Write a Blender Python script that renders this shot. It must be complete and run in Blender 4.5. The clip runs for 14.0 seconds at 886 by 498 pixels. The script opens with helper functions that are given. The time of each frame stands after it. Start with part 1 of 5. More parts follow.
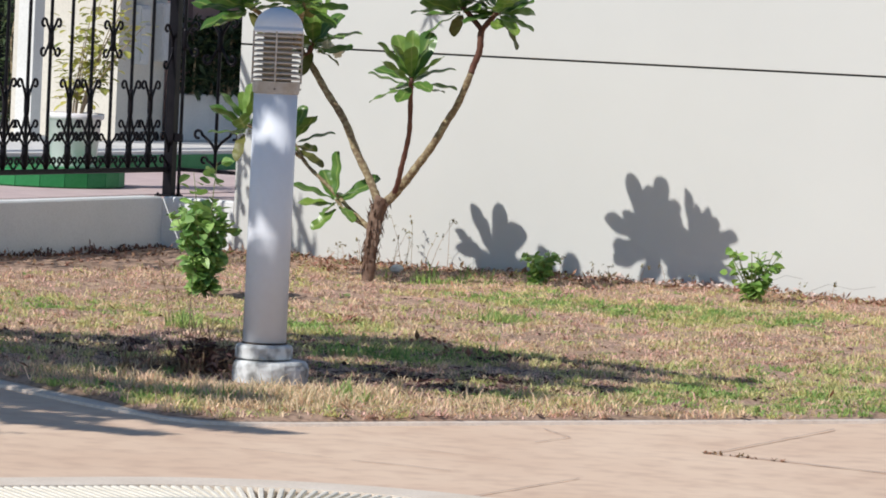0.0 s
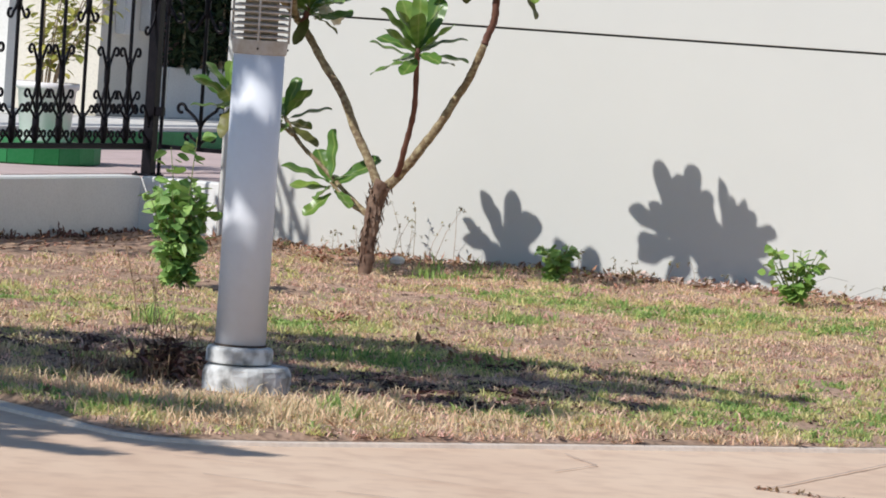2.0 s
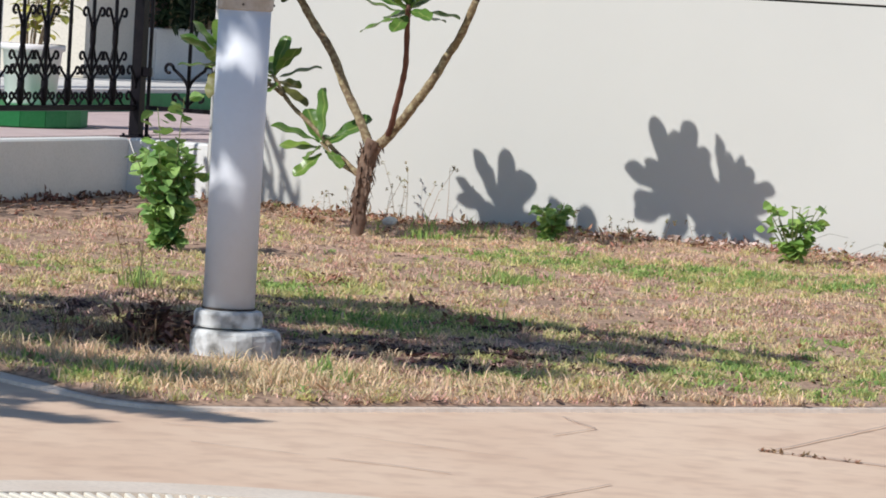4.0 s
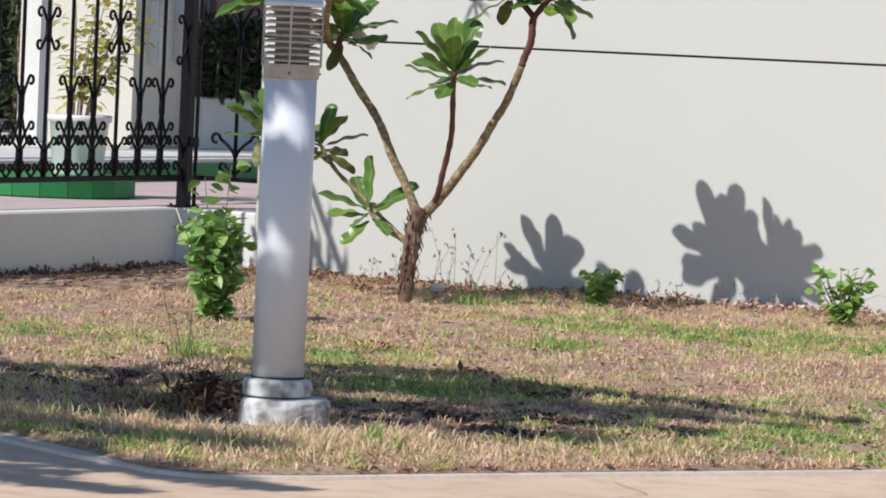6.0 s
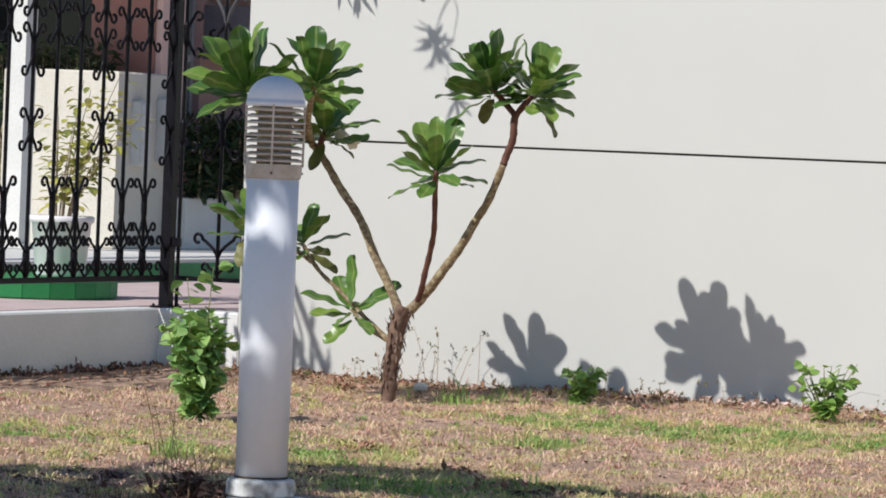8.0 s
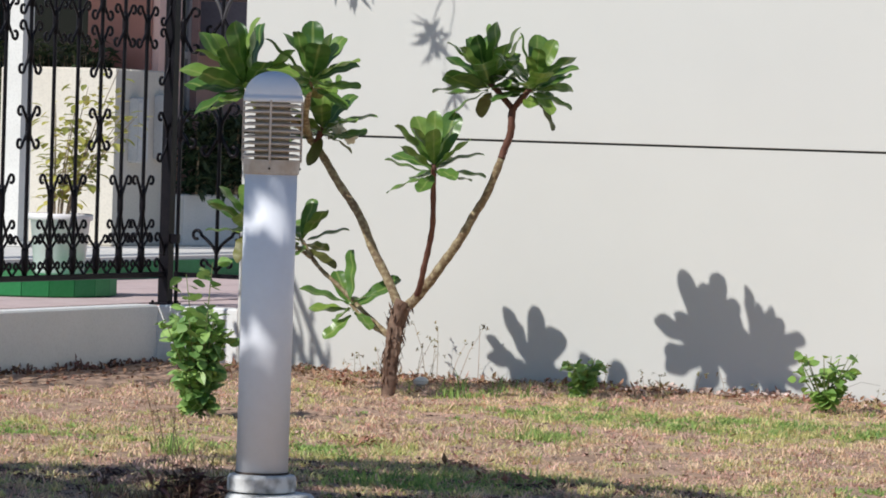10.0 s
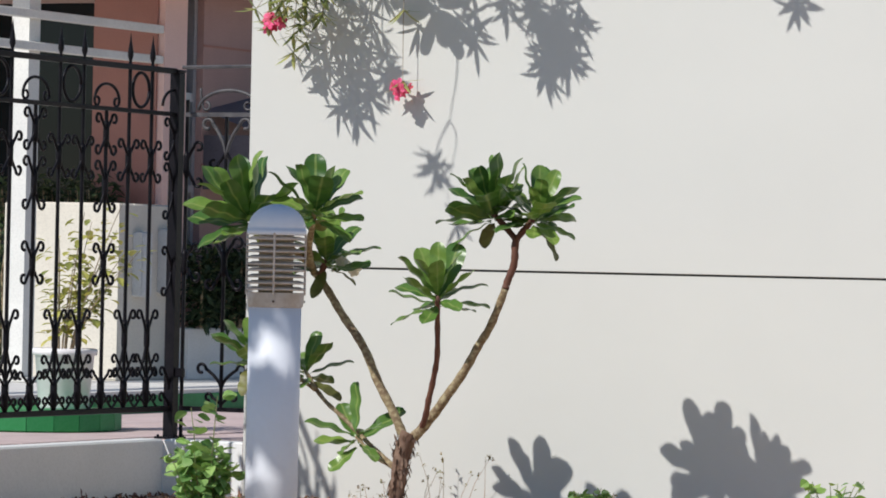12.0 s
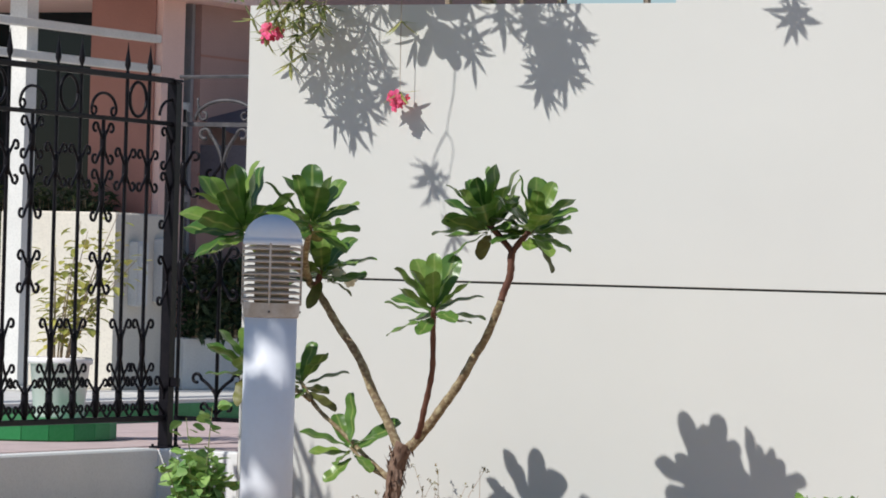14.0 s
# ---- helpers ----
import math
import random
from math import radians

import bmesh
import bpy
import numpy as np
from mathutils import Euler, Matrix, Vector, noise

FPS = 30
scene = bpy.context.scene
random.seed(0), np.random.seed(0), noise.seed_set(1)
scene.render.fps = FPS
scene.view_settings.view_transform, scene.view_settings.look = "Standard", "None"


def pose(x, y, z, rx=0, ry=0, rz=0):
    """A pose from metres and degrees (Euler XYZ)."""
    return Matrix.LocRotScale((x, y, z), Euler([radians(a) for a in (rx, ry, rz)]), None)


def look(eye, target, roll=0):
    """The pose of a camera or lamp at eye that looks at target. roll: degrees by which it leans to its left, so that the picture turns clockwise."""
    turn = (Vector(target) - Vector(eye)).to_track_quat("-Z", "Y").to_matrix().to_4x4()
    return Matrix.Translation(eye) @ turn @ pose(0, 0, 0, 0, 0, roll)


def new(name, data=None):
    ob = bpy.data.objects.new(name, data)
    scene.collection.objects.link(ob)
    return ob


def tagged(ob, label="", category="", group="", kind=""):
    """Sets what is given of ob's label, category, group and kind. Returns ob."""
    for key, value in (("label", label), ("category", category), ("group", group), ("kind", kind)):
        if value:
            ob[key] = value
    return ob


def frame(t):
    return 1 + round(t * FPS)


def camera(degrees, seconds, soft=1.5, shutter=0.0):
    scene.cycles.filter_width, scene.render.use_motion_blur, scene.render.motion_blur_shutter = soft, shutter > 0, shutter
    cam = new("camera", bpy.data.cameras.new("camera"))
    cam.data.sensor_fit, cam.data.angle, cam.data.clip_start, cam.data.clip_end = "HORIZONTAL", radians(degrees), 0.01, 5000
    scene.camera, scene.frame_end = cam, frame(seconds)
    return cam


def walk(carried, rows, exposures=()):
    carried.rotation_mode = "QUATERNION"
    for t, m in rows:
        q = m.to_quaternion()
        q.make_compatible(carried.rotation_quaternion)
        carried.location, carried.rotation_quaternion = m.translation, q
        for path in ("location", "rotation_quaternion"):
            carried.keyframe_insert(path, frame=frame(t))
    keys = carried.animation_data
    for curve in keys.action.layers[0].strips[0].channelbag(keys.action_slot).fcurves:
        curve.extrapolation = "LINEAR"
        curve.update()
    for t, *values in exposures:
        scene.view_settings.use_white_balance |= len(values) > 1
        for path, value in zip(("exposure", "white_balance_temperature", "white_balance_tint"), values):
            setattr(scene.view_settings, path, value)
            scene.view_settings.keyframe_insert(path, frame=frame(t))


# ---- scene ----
# The camera stands by the pool and tilts slowly up.
cam = camera(12.43, 14.0, soft=1.8)
ROWS = [
    (0.0, 9.285, -16.651, 1.122, 26.176, -3.112, 2.756),
    (0.5, 9.278, -16.648, 1.117, 26.061, -3.122, 2.979),
    (1.0, 8.905, -15.890, 1.068, 26.160, -3.199, 3.483),
    (1.5, 8.588, -15.259, 1.035, 26.168, -3.226, 3.843),
    (2.0, 8.488, -15.056, 1.022, 26.212, -3.234, 3.914),
    (2.5, 8.382, -14.854, 1.004, 26.621, -3.594, 4.008),
    (3.0, 8.375, -14.817, 1.000, 26.538, -4.331, 3.461),
    (3.2, 8.375, -14.817, 1.000, 26.279, -4.125, 3.497),
    (5.5, 8.375, -14.817, 1.000, 26.325, -3.426, 3.053),
    (6.0, 8.375, -14.817, 1.000, 26.821, -2.868, 2.651),
    (6.5, 8.375, -14.817, 1.000, 26.521, -2.306, 2.596),
    (7.0, 8.375, -14.817, 1.000, 26.412, -2.142, 2.803),
    (7.5, 8.375, -14.817, 1.000, 26.656, -1.795, 2.901),
    (7.7, 8.375, -14.817, 1.000, 26.601, -1.530, 2.629),
    (9.8, 8.375, -14.817, 1.000, 26.682, -1.469, 1.838),
    (10.0, 8.375, -14.817, 1.000, 26.617, -1.548, 1.822),
    (10.5, 8.375, -14.817, 1.000, 26.491, -0.672, 1.882),
    (11.0, 8.375, -14.817, 1.000, 26.638, 0.219, 1.265),
    (11.5, 8.375, -14.817, 1.000, 26.685, 0.336, 1.199),
    (12.0, 8.375, -14.817, 1.000, 26.724, 0.297, 1.241),
    (12.5, 8.375, -14.817, 1.000, 26.538, 0.292, 1.245),
    (13.0, 8.375, -14.817, 1.000, 26.509, 0.416, 1.252),
    (13.5, 8.375, -14.817, 1.000, 26.358, 0.449, 1.227),
    (14.0, 8.375, -14.817, 1.000, 26.673, 0.458, 1.603),
]


def view_row(t, x, y, z, yaw, pitch, roll):
    a, p = radians(yaw), radians(pitch)
    way = Vector((-math.sin(a) * math.cos(p), math.cos(a) * math.cos(p), math.sin(p)))
    eye = Vector((x, y, z))
    return t, look(eye, eye + way, roll)


walk(cam, [view_row(*r) for r in ROWS], exposures=[(0.0, 0.10, 6550, 10), (14.0, 0.04, 6550, 10)])

# ---- sky and sun: the light travels along SUN_WAY ----
SUN_WAY = Vector((0.48, 1.05, -1.0)).normalized()
world = bpy.data.worlds.new("sky")
scene.world = world
world.use_nodes = True
wn = world.node_tree
sky = wn.nodes.new("ShaderNodeTexSky")
sky.sky_type = "NISHITA"
sky.sun_disc = False
sky.sun_elevation = math.asin(-SUN_WAY.z)
sky.sun_rotation = math.atan2(-SUN_WAY.x, -SUN_WAY.y)
sky.air_density, sky.dust_density, sky.ozone_density = 1.0, 0.2, 4.0
wn.links.new(sky.outputs[0], wn.nodes["Background"].inputs[0])
wn.nodes["Background"].inputs[1].default_value = 0.085
sun_data = bpy.data.lights.new("sun", "SUN")
sun_data.energy, sun_data.angle, sun_data.color = 3.6, radians(0.53), (1.0, 0.975, 0.94)
sun = new("sun", sun_data)
sun.matrix_world = look((0, 0, 12), Vector((0, 0, 12)) + SUN_WAY)


# ---- materials ----
def mat(name, base, other=None, third=None, scale=8.0, fine=90.0, rough=0.8, metal=0.0, bump=0.2, fine_mix=0.35, spread=(0.35, 0.65),
        translucent=0.0, per_object=0.0, per_island=0.0, coat=0.0, specular=0.5, stretch=(1, 1, 1), bump_scale=None):
    """A surface with broad patches (base to other), fine grain (towards third) and relief."""
    m = bpy.data.materials.new(name)
    m.use_nodes = True
    n, l = m.node_tree.nodes, m.node_tree.links
    b = n["Principled BSDF"]
    other = other or tuple(c * 0.8 for c in base)
    third = third or tuple(c * 0.6 for c in base)
    co = n.new("ShaderNodeTexCoord")
    mp = n.new("ShaderNodeMapping")
    mp.inputs["Scale"].default_value = stretch
    l.new(co.outputs["Object"], mp.inputs[0])
    big = n.new("ShaderNodeTexNoise")
    big.inputs["Scale"].default_value, big.inputs["Detail"].default_value = scale, 6
    l.new(mp.outputs[0], big.inputs["Vector"])
    r1 = n.new("ShaderNodeValToRGB")
    r1.color_ramp.elements[0].position, r1.color_ramp.elements[1].position = spread
    r1.color_ramp.elements[0].color, r1.color_ramp.elements[1].color = (*base, 1), (*other, 1)
    l.new(big.outputs["Fac"], r1.inputs[0])
    small = n.new("ShaderNodeTexNoise")
    small.inputs["Scale"].default_value, small.inputs["Detail"].default_value = fine, 4
    l.new(mp.outputs[0], small.inputs["Vector"])
    r2 = n.new("ShaderNodeMapRange")
    r2.inputs["From Min"].default_value, r2.inputs["From Max"].default_value = 0.45, 0.75
    r2.inputs["To Max"].default_value = fine_mix
    l.new(small.outputs["Fac"], r2.inputs["Value"])
    mix = n.new("ShaderNodeMix")
    mix.data_type = "RGBA"
    l.new(r2.outputs[0], mix.inputs["Factor"])
    l.new(r1.outputs[0], mix.inputs["A"])
    mix.inputs["B"].default_value = (*third, 1)
    colour = mix.outputs["Result"]
    if per_object or per_island:
        info = n.new("ShaderNodeObjectInfo") if per_object else n.new("ShaderNodeNewGeometry")
        out = info.outputs["Random"] if per_object else info.outputs["Random Per Island"]
        amount = per_object or per_island
        hsv = n.new("ShaderNodeHueSaturation")
        v = n.new("ShaderNodeMapRange")
        v.inputs["To Min"].default_value, v.inputs["To Max"].default_value = 1 - amount, 1 + amount
        l.new(out, v.inputs["Value"])
        l.new(v.outputs[0], hsv.inputs["Value"])
        h = n.new("ShaderNodeMapRange")
        h.inputs["To Min"].default_value, h.inputs["To Max"].default_value = 0.5 + amount * 0.06, 0.5 - amount * 0.06
        l.new(out, h.inputs["Value"])
        l.new(h.outputs[0], hsv.inputs["Hue"])
        l.new(colour, hsv.inputs["Color"])
        colour = hsv.outputs[0]
    l.new(colour, b.inputs["Base Color"])
    b.inputs["Roughness"].default_value, b.inputs["Metallic"].default_value = rough, metal
    b.inputs["Coat Weight"].default_value = coat
    b.inputs["Specular IOR Level"].default_value = specular
    if bump:
        bp = n.new("ShaderNodeBump")
        bp.inputs["Strength"].default_value, bp.inputs["Distance"].default_value = bump, 0.004
        l.new(small.outputs["Fac"], bp.inputs["Height"])
        l.new(bp.outputs[0], b.inputs["Normal"])
    if translucent:
        tr = n.new("ShaderNodeBsdfTranslucent")
        l.new(colour, tr.inputs["Color"])
        ms = n.new("ShaderNodeMixShader")
        ms.inputs[0].default_value = translucent
        l.new(b.outputs[0], ms.inputs[1])
        l.new(tr.outputs[0], ms.inputs[2])
        l.new(ms.outputs[0], n["Material Output"].inputs[0])
    return m


M_WALL = mat("wall_paint", (0.662, 0.664, 0.628), (0.642, 0.644, 0.609), (0.60, 0.60, 0.57), scale=1.3, fine=260, rough=0.9, bump=0.25, fine_mix=0.18)
M_WALL_DIRTY = mat("stained_wall_paint", (0.84, 0.84, 0.82), (0.78, 0.79, 0.77), (0.5, 0.5, 0.48), scale=3, fine=120, rough=0.9, fine_mix=0.25)
# near-black: the groove's shade put into colour
M_GROOVE = mat("groove_shade", (0.06, 0.06, 0.058), rough=0.95, scale=20)
M_DECK = mat("pink_deck_concrete", (0.87, 0.655, 0.48), (0.79, 0.57, 0.41), (0.58, 0.38, 0.27), scale=1.6, fine=11, rough=0.82, bump=0.12, fine_mix=0.5)
M_CRACK = mat("deck_joint", (0.42, 0.31, 0.25), (0.56, 0.42, 0.34), scale=9, rough=0.95)
M_KERB = mat("pale_kerb", (0.86, 0.74, 0.63), (0.76, 0.63, 0.52), (0.5, 0.40, 0.33), scale=5, fine=60, rough=0.9)
M_COPING = mat("pool_coping", (0.86, 0.75, 0.63), (0.78, 0.66, 0.54), scale=6, fine=80, rough=0.85, specular=0.2)
M_LIP = mat("pool_lip_mosaic", (0.74, 0.70, 0.60), (0.62, 0.60, 0.52), (0.46, 0.45, 0.38), scale=9, fine=40, rough=0.7, specular=0.25)
M_SLAT = mat("white_plastic_slat", (0.92, 0.86, 0.74), (0.84, 0.77, 0.64), scale=14, rough=0.7, specular=0.25, per_object=0.05)
M_CHANNEL = mat("dark_channel", (0.10, 0.10, 0.07), (0.16, 0.15, 0.10), scale=12, rough=0.9)
M_TILE = mat("blue_mosaic_tile", (0.02, 0.026, 0.065), (0.045, 0.055, 0.12), scale=12, rough=0.15, bump=0.0, per_object=0.35)
M_GROUT = mat("pool_grout", (0.6, 0.62, 0.62), rough=0.8, scale=20)
M_SOIL = mat("dry_lawn_soil", (0.56, 0.37, 0.27), (0.42, 0.28, 0.19), (0.10, 0.06, 0.04), scale=2.4, fine=45, rough=0.97, bump=0.9, fine_mix=0.85)
M_FAR = mat("far_sand", (0.24, 0.23, 0.15), (0.18, 0.21, 0.11), scale=0.3, fine=8, rough=0.95)
M_GRASS_DRY = mat("dry_grass", (0.84, 0.68, 0.43), (0.80, 0.60, 0.38), (0.90, 0.78, 0.54), scale=3, fine=20, rough=0.8, bump=0, translucent=0.25, per_island=0.4)
M_GRASS_DEAD = mat("dead_grass", (0.62, 0.40, 0.29), (0.76, 0.55, 0.43), (0.34, 0.19, 0.13), scale=4, fine=25, rough=0.9, bump=0, translucent=0.15, per_island=0.45)
M_GRASS_MID = mat("fading_grass", (0.64, 0.65, 0.25), (0.74, 0.66, 0.32), (0.50, 0.56, 0.18), scale=3, fine=20, rough=0.75, bump=0, translucent=0.3, per_island=0.35)
M_GRASS_GREEN = mat("green_grass", (0.30, 0.47, 0.13), (0.42, 0.55, 0.18), (0.19, 0.35, 0.07), scale=3, fine=20, rough=0.7, bump=0, translucent=0.3, per_island=0.35)
M_LITTER = mat("leaf_litter", (0.28, 0.14, 0.08), (0.40, 0.24, 0.14), (0.16, 0.08, 0.05), scale=6, fine=30, rough=0.9, bump=0, per_island=0.45)
# soil colour, kept dark to paint shade on the lawn as well
M_DIRT = mat("dark_soil_and_shade", (0.115, 0.062, 0.048), (0.19, 0.105, 0.082), scale=9, rough=0.95, bump=0, per_island=0.4)
M_CRUMB = mat("plaster_crumb", (0.62, 0.44, 0.37), (0.70, 0.56, 0.49), (0.42, 0.28, 0.23), scale=9, fine=40, rough=0.95, bump=0, per_island=0.3)
M_PEEL = mat("peeled_paint_edge", (0.42, 0.41, 0.38), scale=30, rough=0.9)
M_POST = mat("bollard_white_paint", (0.83, 0.86, 0.92), (0.79, 0.82, 0.88), (0.7, 0.7, 0.72), scale=5, fine=60, rough=0.45, bump=0.08, fine_mix=0.15)
M_BASE = mat("chipped_white_concrete", (0.78, 0.79, 0.78), (0.56, 0.57, 0.56), (0.16, 0.155, 0.14), scale=14, fine=26, rough=0.9, bump=0.9, fine_mix=0.95)
M_LOUVRE = mat("louvre_paint", (0.62, 0.56, 0.50), (0.52, 0.44, 0.36), (0.36, 0.27, 0.2), scale=20, fine=80, rough=0.55, per_object=0.08)
M_DIFFUSER = mat("lamp_diffuser", (0.60, 0.52, 0.40), (0.5, 0.42, 0.3), scale=15, rough=0.4)
M_DARKGAP = mat("lamp_inside", (0.07, 0.05, 0.04), scale=10, rough=0.8)
M_IRON = mat("black_painted_iron", (0.006, 0.006, 0.009), (0.011, 0.010, 0.013), (0.035, 0.025, 0.024), scale=18, fine=90, rough=0.35, bump=0.1, fine_mix=0.2, specular=0.12)
# lighter copy of the black iron, with sunlight put into its colour
M_IRON_SUNLIT = mat("sunlit_iron", (0.05, 0.048, 0.055), (0.10, 0.095, 0.10), scale=18, fine=90, rough=0.5)
M_PAVE = mat("pink_paving", (0.68, 0.54, 0.52), (0.60, 0.47, 0.45), (0.5, 0.38, 0.36), scale=5, fine=60, rough=0.85)
M_GREEN = mat("green_paint", (0.02, 0.25, 0.07), (0.015, 0.20, 0.055), (0.06, 0.30, 0.12), scale=8, fine=60, rough=0.6, per_object=0.04)
M_WHITE = mat("white_render", (0.78, 0.77, 0.73), (0.70, 0.69, 0.65), scale=4, fine=90, rough=0.9)
M_CREAM = mat("cream_render", (0.70, 0.66, 0.575), (0.65, 0.61, 0.53), scale=4, fine=90, rough=0.9)
M_TERRA = mat("terracotta_render", (0.42, 0.21, 0.17), (0.37, 0.185, 0.15), (0.32, 0.16, 0.125), scale=3, fine=120, rough=0.9)
M_PINK = mat("pale_pink_render", (0.86, 0.60, 0.53), (0.81, 0.56, 0.49), scale=3, fine=120, rough=0.9)
M_MAUVE = mat("mauve_render", (0.44, 0.285, 0.255), (0.39, 0.25, 0.225), scale=3, fine=120, rough=0.9)
M_SLATE = mat("slate_awning", (0.10, 0.095, 0.115), (0.13, 0.12, 0.14), scale=5, fine=60, rough=0.7)
M_FRAME = mat("grey_window_frame", (0.45, 0.47, 0.49), (0.38, 0.40, 0.42), scale=9, rough=0.4, metal=0.3)
M_PLASTIC = mat("meter_box_plastic", (0.66, 0.67, 0.66), (0.6, 0.61, 0.6), scale=9, rough=0.6)
M_POT = mat("white_glazed_pot", (0.93, 0.90, 0.91), (0.91, 0.87, 0.88), (0.85, 0.81, 0.82), scale=7, rough=0.35, bump=0.05)
M_BARK = mat("plumeria_bark", (0.27, 0.20, 0.11), (0.19, 0.125, 0.075), (0.56, 0.49, 0.30), scale=14, fine=55, rough=0.85, bump=0.7, fine_mix=0.95)
M_TRUNK = mat("rough_plumeria_trunk", (0.17, 0.10, 0.07), (0.27, 0.18, 0.13), (0.07, 0.04, 0.03), scale=12, fine=45, rough=0.9, bump=0.9, fine_mix=0.6)
M_SHOOT = mat("red_brown_shoot", (0.12, 0.045, 0.035), (0.18, 0.08, 0.052), scale=20, fine=60, rough=0.7)
M_STEM = mat("green_stem", (0.20, 0.26, 0.09), (0.28, 0.27, 0.14), scale=20, fine=60, rough=0.7)
M_TWIG = mat("pale_twig", (0.40, 0.32, 0.24), (0.30, 0.23, 0.16), scale=20, fine=60, rough=0.85)
M_LEAF_OLD = mat("yellowed_leaf", (0.17, 0.19, 0.05), (0.13, 0.13, 0.04), (0.11, 0.07, 0.03), scale=20, fine=60, rough=0.5, bump=0, translucent=0.25, per_object=0.2)
M_SHRUB = mat("shrub_leaf", (0.25, 0.44, 0.12), (0.36, 0.53, 0.18), (0.11, 0.26, 0.06), scale=20, fine=60, rough=0.45, bump=0, translucent=0.25, per_island=0.35)
M_SHRUB_PALE = mat("pale_shrub_leaf", (0.22, 0.40, 0.08), (0.30, 0.46, 0.12), (0.14, 0.27, 0.05), scale=20, fine=60, rough=0.45, bump=0, translucent=0.3, per_island=0.35)
M_POTLEAF = mat("variegated_leaf", (0.58, 0.54, 0.14), (0.36, 0.40, 0.09), (0.70, 0.62, 0.28), scale=20, fine=60, rough=0.5, bump=0, translucent=0.3, per_island=0.4)
M_OLEANDER = mat("oleander_leaf", (0.27, 0.33, 0.10), (0.40, 0.40, 0.15), (0.58, 0.47, 0.22), scale=20, fine=60, rough=0.5, bump=0, translucent=0.25, per_island=0.45)
M_PETAL = mat("pink_petal", (0.80, 0.06, 0.17), (0.85, 0.14, 0.26), (0.9, 0.35, 0.42), scale=40, fine=90, rough=0.6, bump=0, translucent=0.3, per_island=0.25)
M_WPETAL = mat("white_petal", (0.85, 0.83, 0.76), (0.85, 0.78, 0.6), scale=40, fine=90, rough=0.6, bump=0, translucent=0.3)
M_HEDGE = mat("dark_hedge_leaf", (0.025, 0.055, 0.018), (0.045, 0.07, 0.02), (0.015, 0.03, 0.012), scale=9, fine=40, rough=0.7, bump=0, per_island=0.4)
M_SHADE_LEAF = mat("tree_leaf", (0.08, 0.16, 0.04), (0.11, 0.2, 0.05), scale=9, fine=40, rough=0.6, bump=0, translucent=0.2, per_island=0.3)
M_DRYTWIG = mat("dry_weed", (0.40, 0.28, 0.17), (0.22, 0.14, 0.08), (0.42, 0.3, 0.18), scale=20, fine=50, rough=0.9, bump=0, per_island=0.35)
M_BUD = mat("weed_bud", (0.20, 0.19, 0.06), (0.3, 0.2, 0.08), scale=40, rough=0.8, bump=0, per_island=0.3)


def leaf_material():
    """Plumeria leaf: deep green blade with a pale midrib along the leaf's own map."""
    m = mat("plumeria_leaf", (0.10, 0.205, 0.04), (0.16, 0.27, 0.055), (0.06, 0.14, 0.025), scale=12, fine=70, rough=0.34, bump=0.15, translucent=0.16, per_object=0.42)
    n, l = m.node_tree.nodes, m.node_tree.links
    b = n["Principled BSDF"]
    src = b.inputs["Base Color"].links[0].from_socket
    uv = n.new("ShaderNodeUVMap")
    sep = n.new("ShaderNodeSeparateXYZ")
    l.new(uv.outputs[0], sep.inputs[0])
    rib = n.new("ShaderNodeMapRange")
    rib.inputs["From Min"].default_value, rib.inputs["From Max"].default_value = 0.03, 0.075
    rib.inputs["To Min"].default_value, rib.inputs["To Max"].default_value = 0.55, 0.0
    sub = n.new("ShaderNodeMath")
    sub.operation = "SUBTRACT"
    sub.inputs[1].default_value = 0.5
    ab = n.new("ShaderNodeMath")
    ab.operation = "ABSOLUTE"
    l.new(sep.outputs[0], sub.inputs[0])
    l.new(sub.outputs[0], ab.inputs[0])
    l.new(ab.outputs[0], rib.inputs["Value"])
    mix = n.new("ShaderNodeMix")
    mix.data_type = "RGBA"
    mix.inputs["B"].default_value = (0.34, 0.42, 0.13, 1)
    l.new(rib.outputs[0], mix.inputs["Factor"])
    l.new(src, mix.inputs["A"])
    for link in [k for k in l if k.from_socket == src and k.to_node != mix]:
        l.new(mix.outputs["Result"], link.to_socket)
    return m


M_LEAF = leaf_material()


def glass_material():
    m = bpy.data.materials.new("dark_window_glass")
    m.use_nodes = True
    b = m.node_tree.nodes["Principled BSDF"]
    b.inputs["Base Color"].default_value = (0.012, 0.018, 0.02, 1)
    b.inputs["Roughness"].default_value = 0.06
    b.inputs["Specular IOR Level"].default_value = 0.25
    return m


def water_material():
    m = bpy.data.materials.new("pool_water")
    m.use_nodes = True
    n, l = m.node_tree.nodes, m.node_tree.links
    b = n["Principled BSDF"]
    b.inputs["Base Color"].default_value = (0.10, 0.22, 0.42, 1)
    b.inputs["Roughness"].default_value = 0.05
    b.inputs["IOR"].default_value = 1.33
    wv = n.new("ShaderNodeTexNoise")
    wv.inputs["Scale"].default_value = 9
    bp = n.new("ShaderNodeBump")
    bp.inputs["Strength"].default_value = 0.3
    l.new(wv.outputs["Fac"], bp.inputs["Height"])
    l.new(bp.outputs[0], b.inputs["Normal"])
    return m


M_GLASS = glass_material()
M_WATER = water_material()


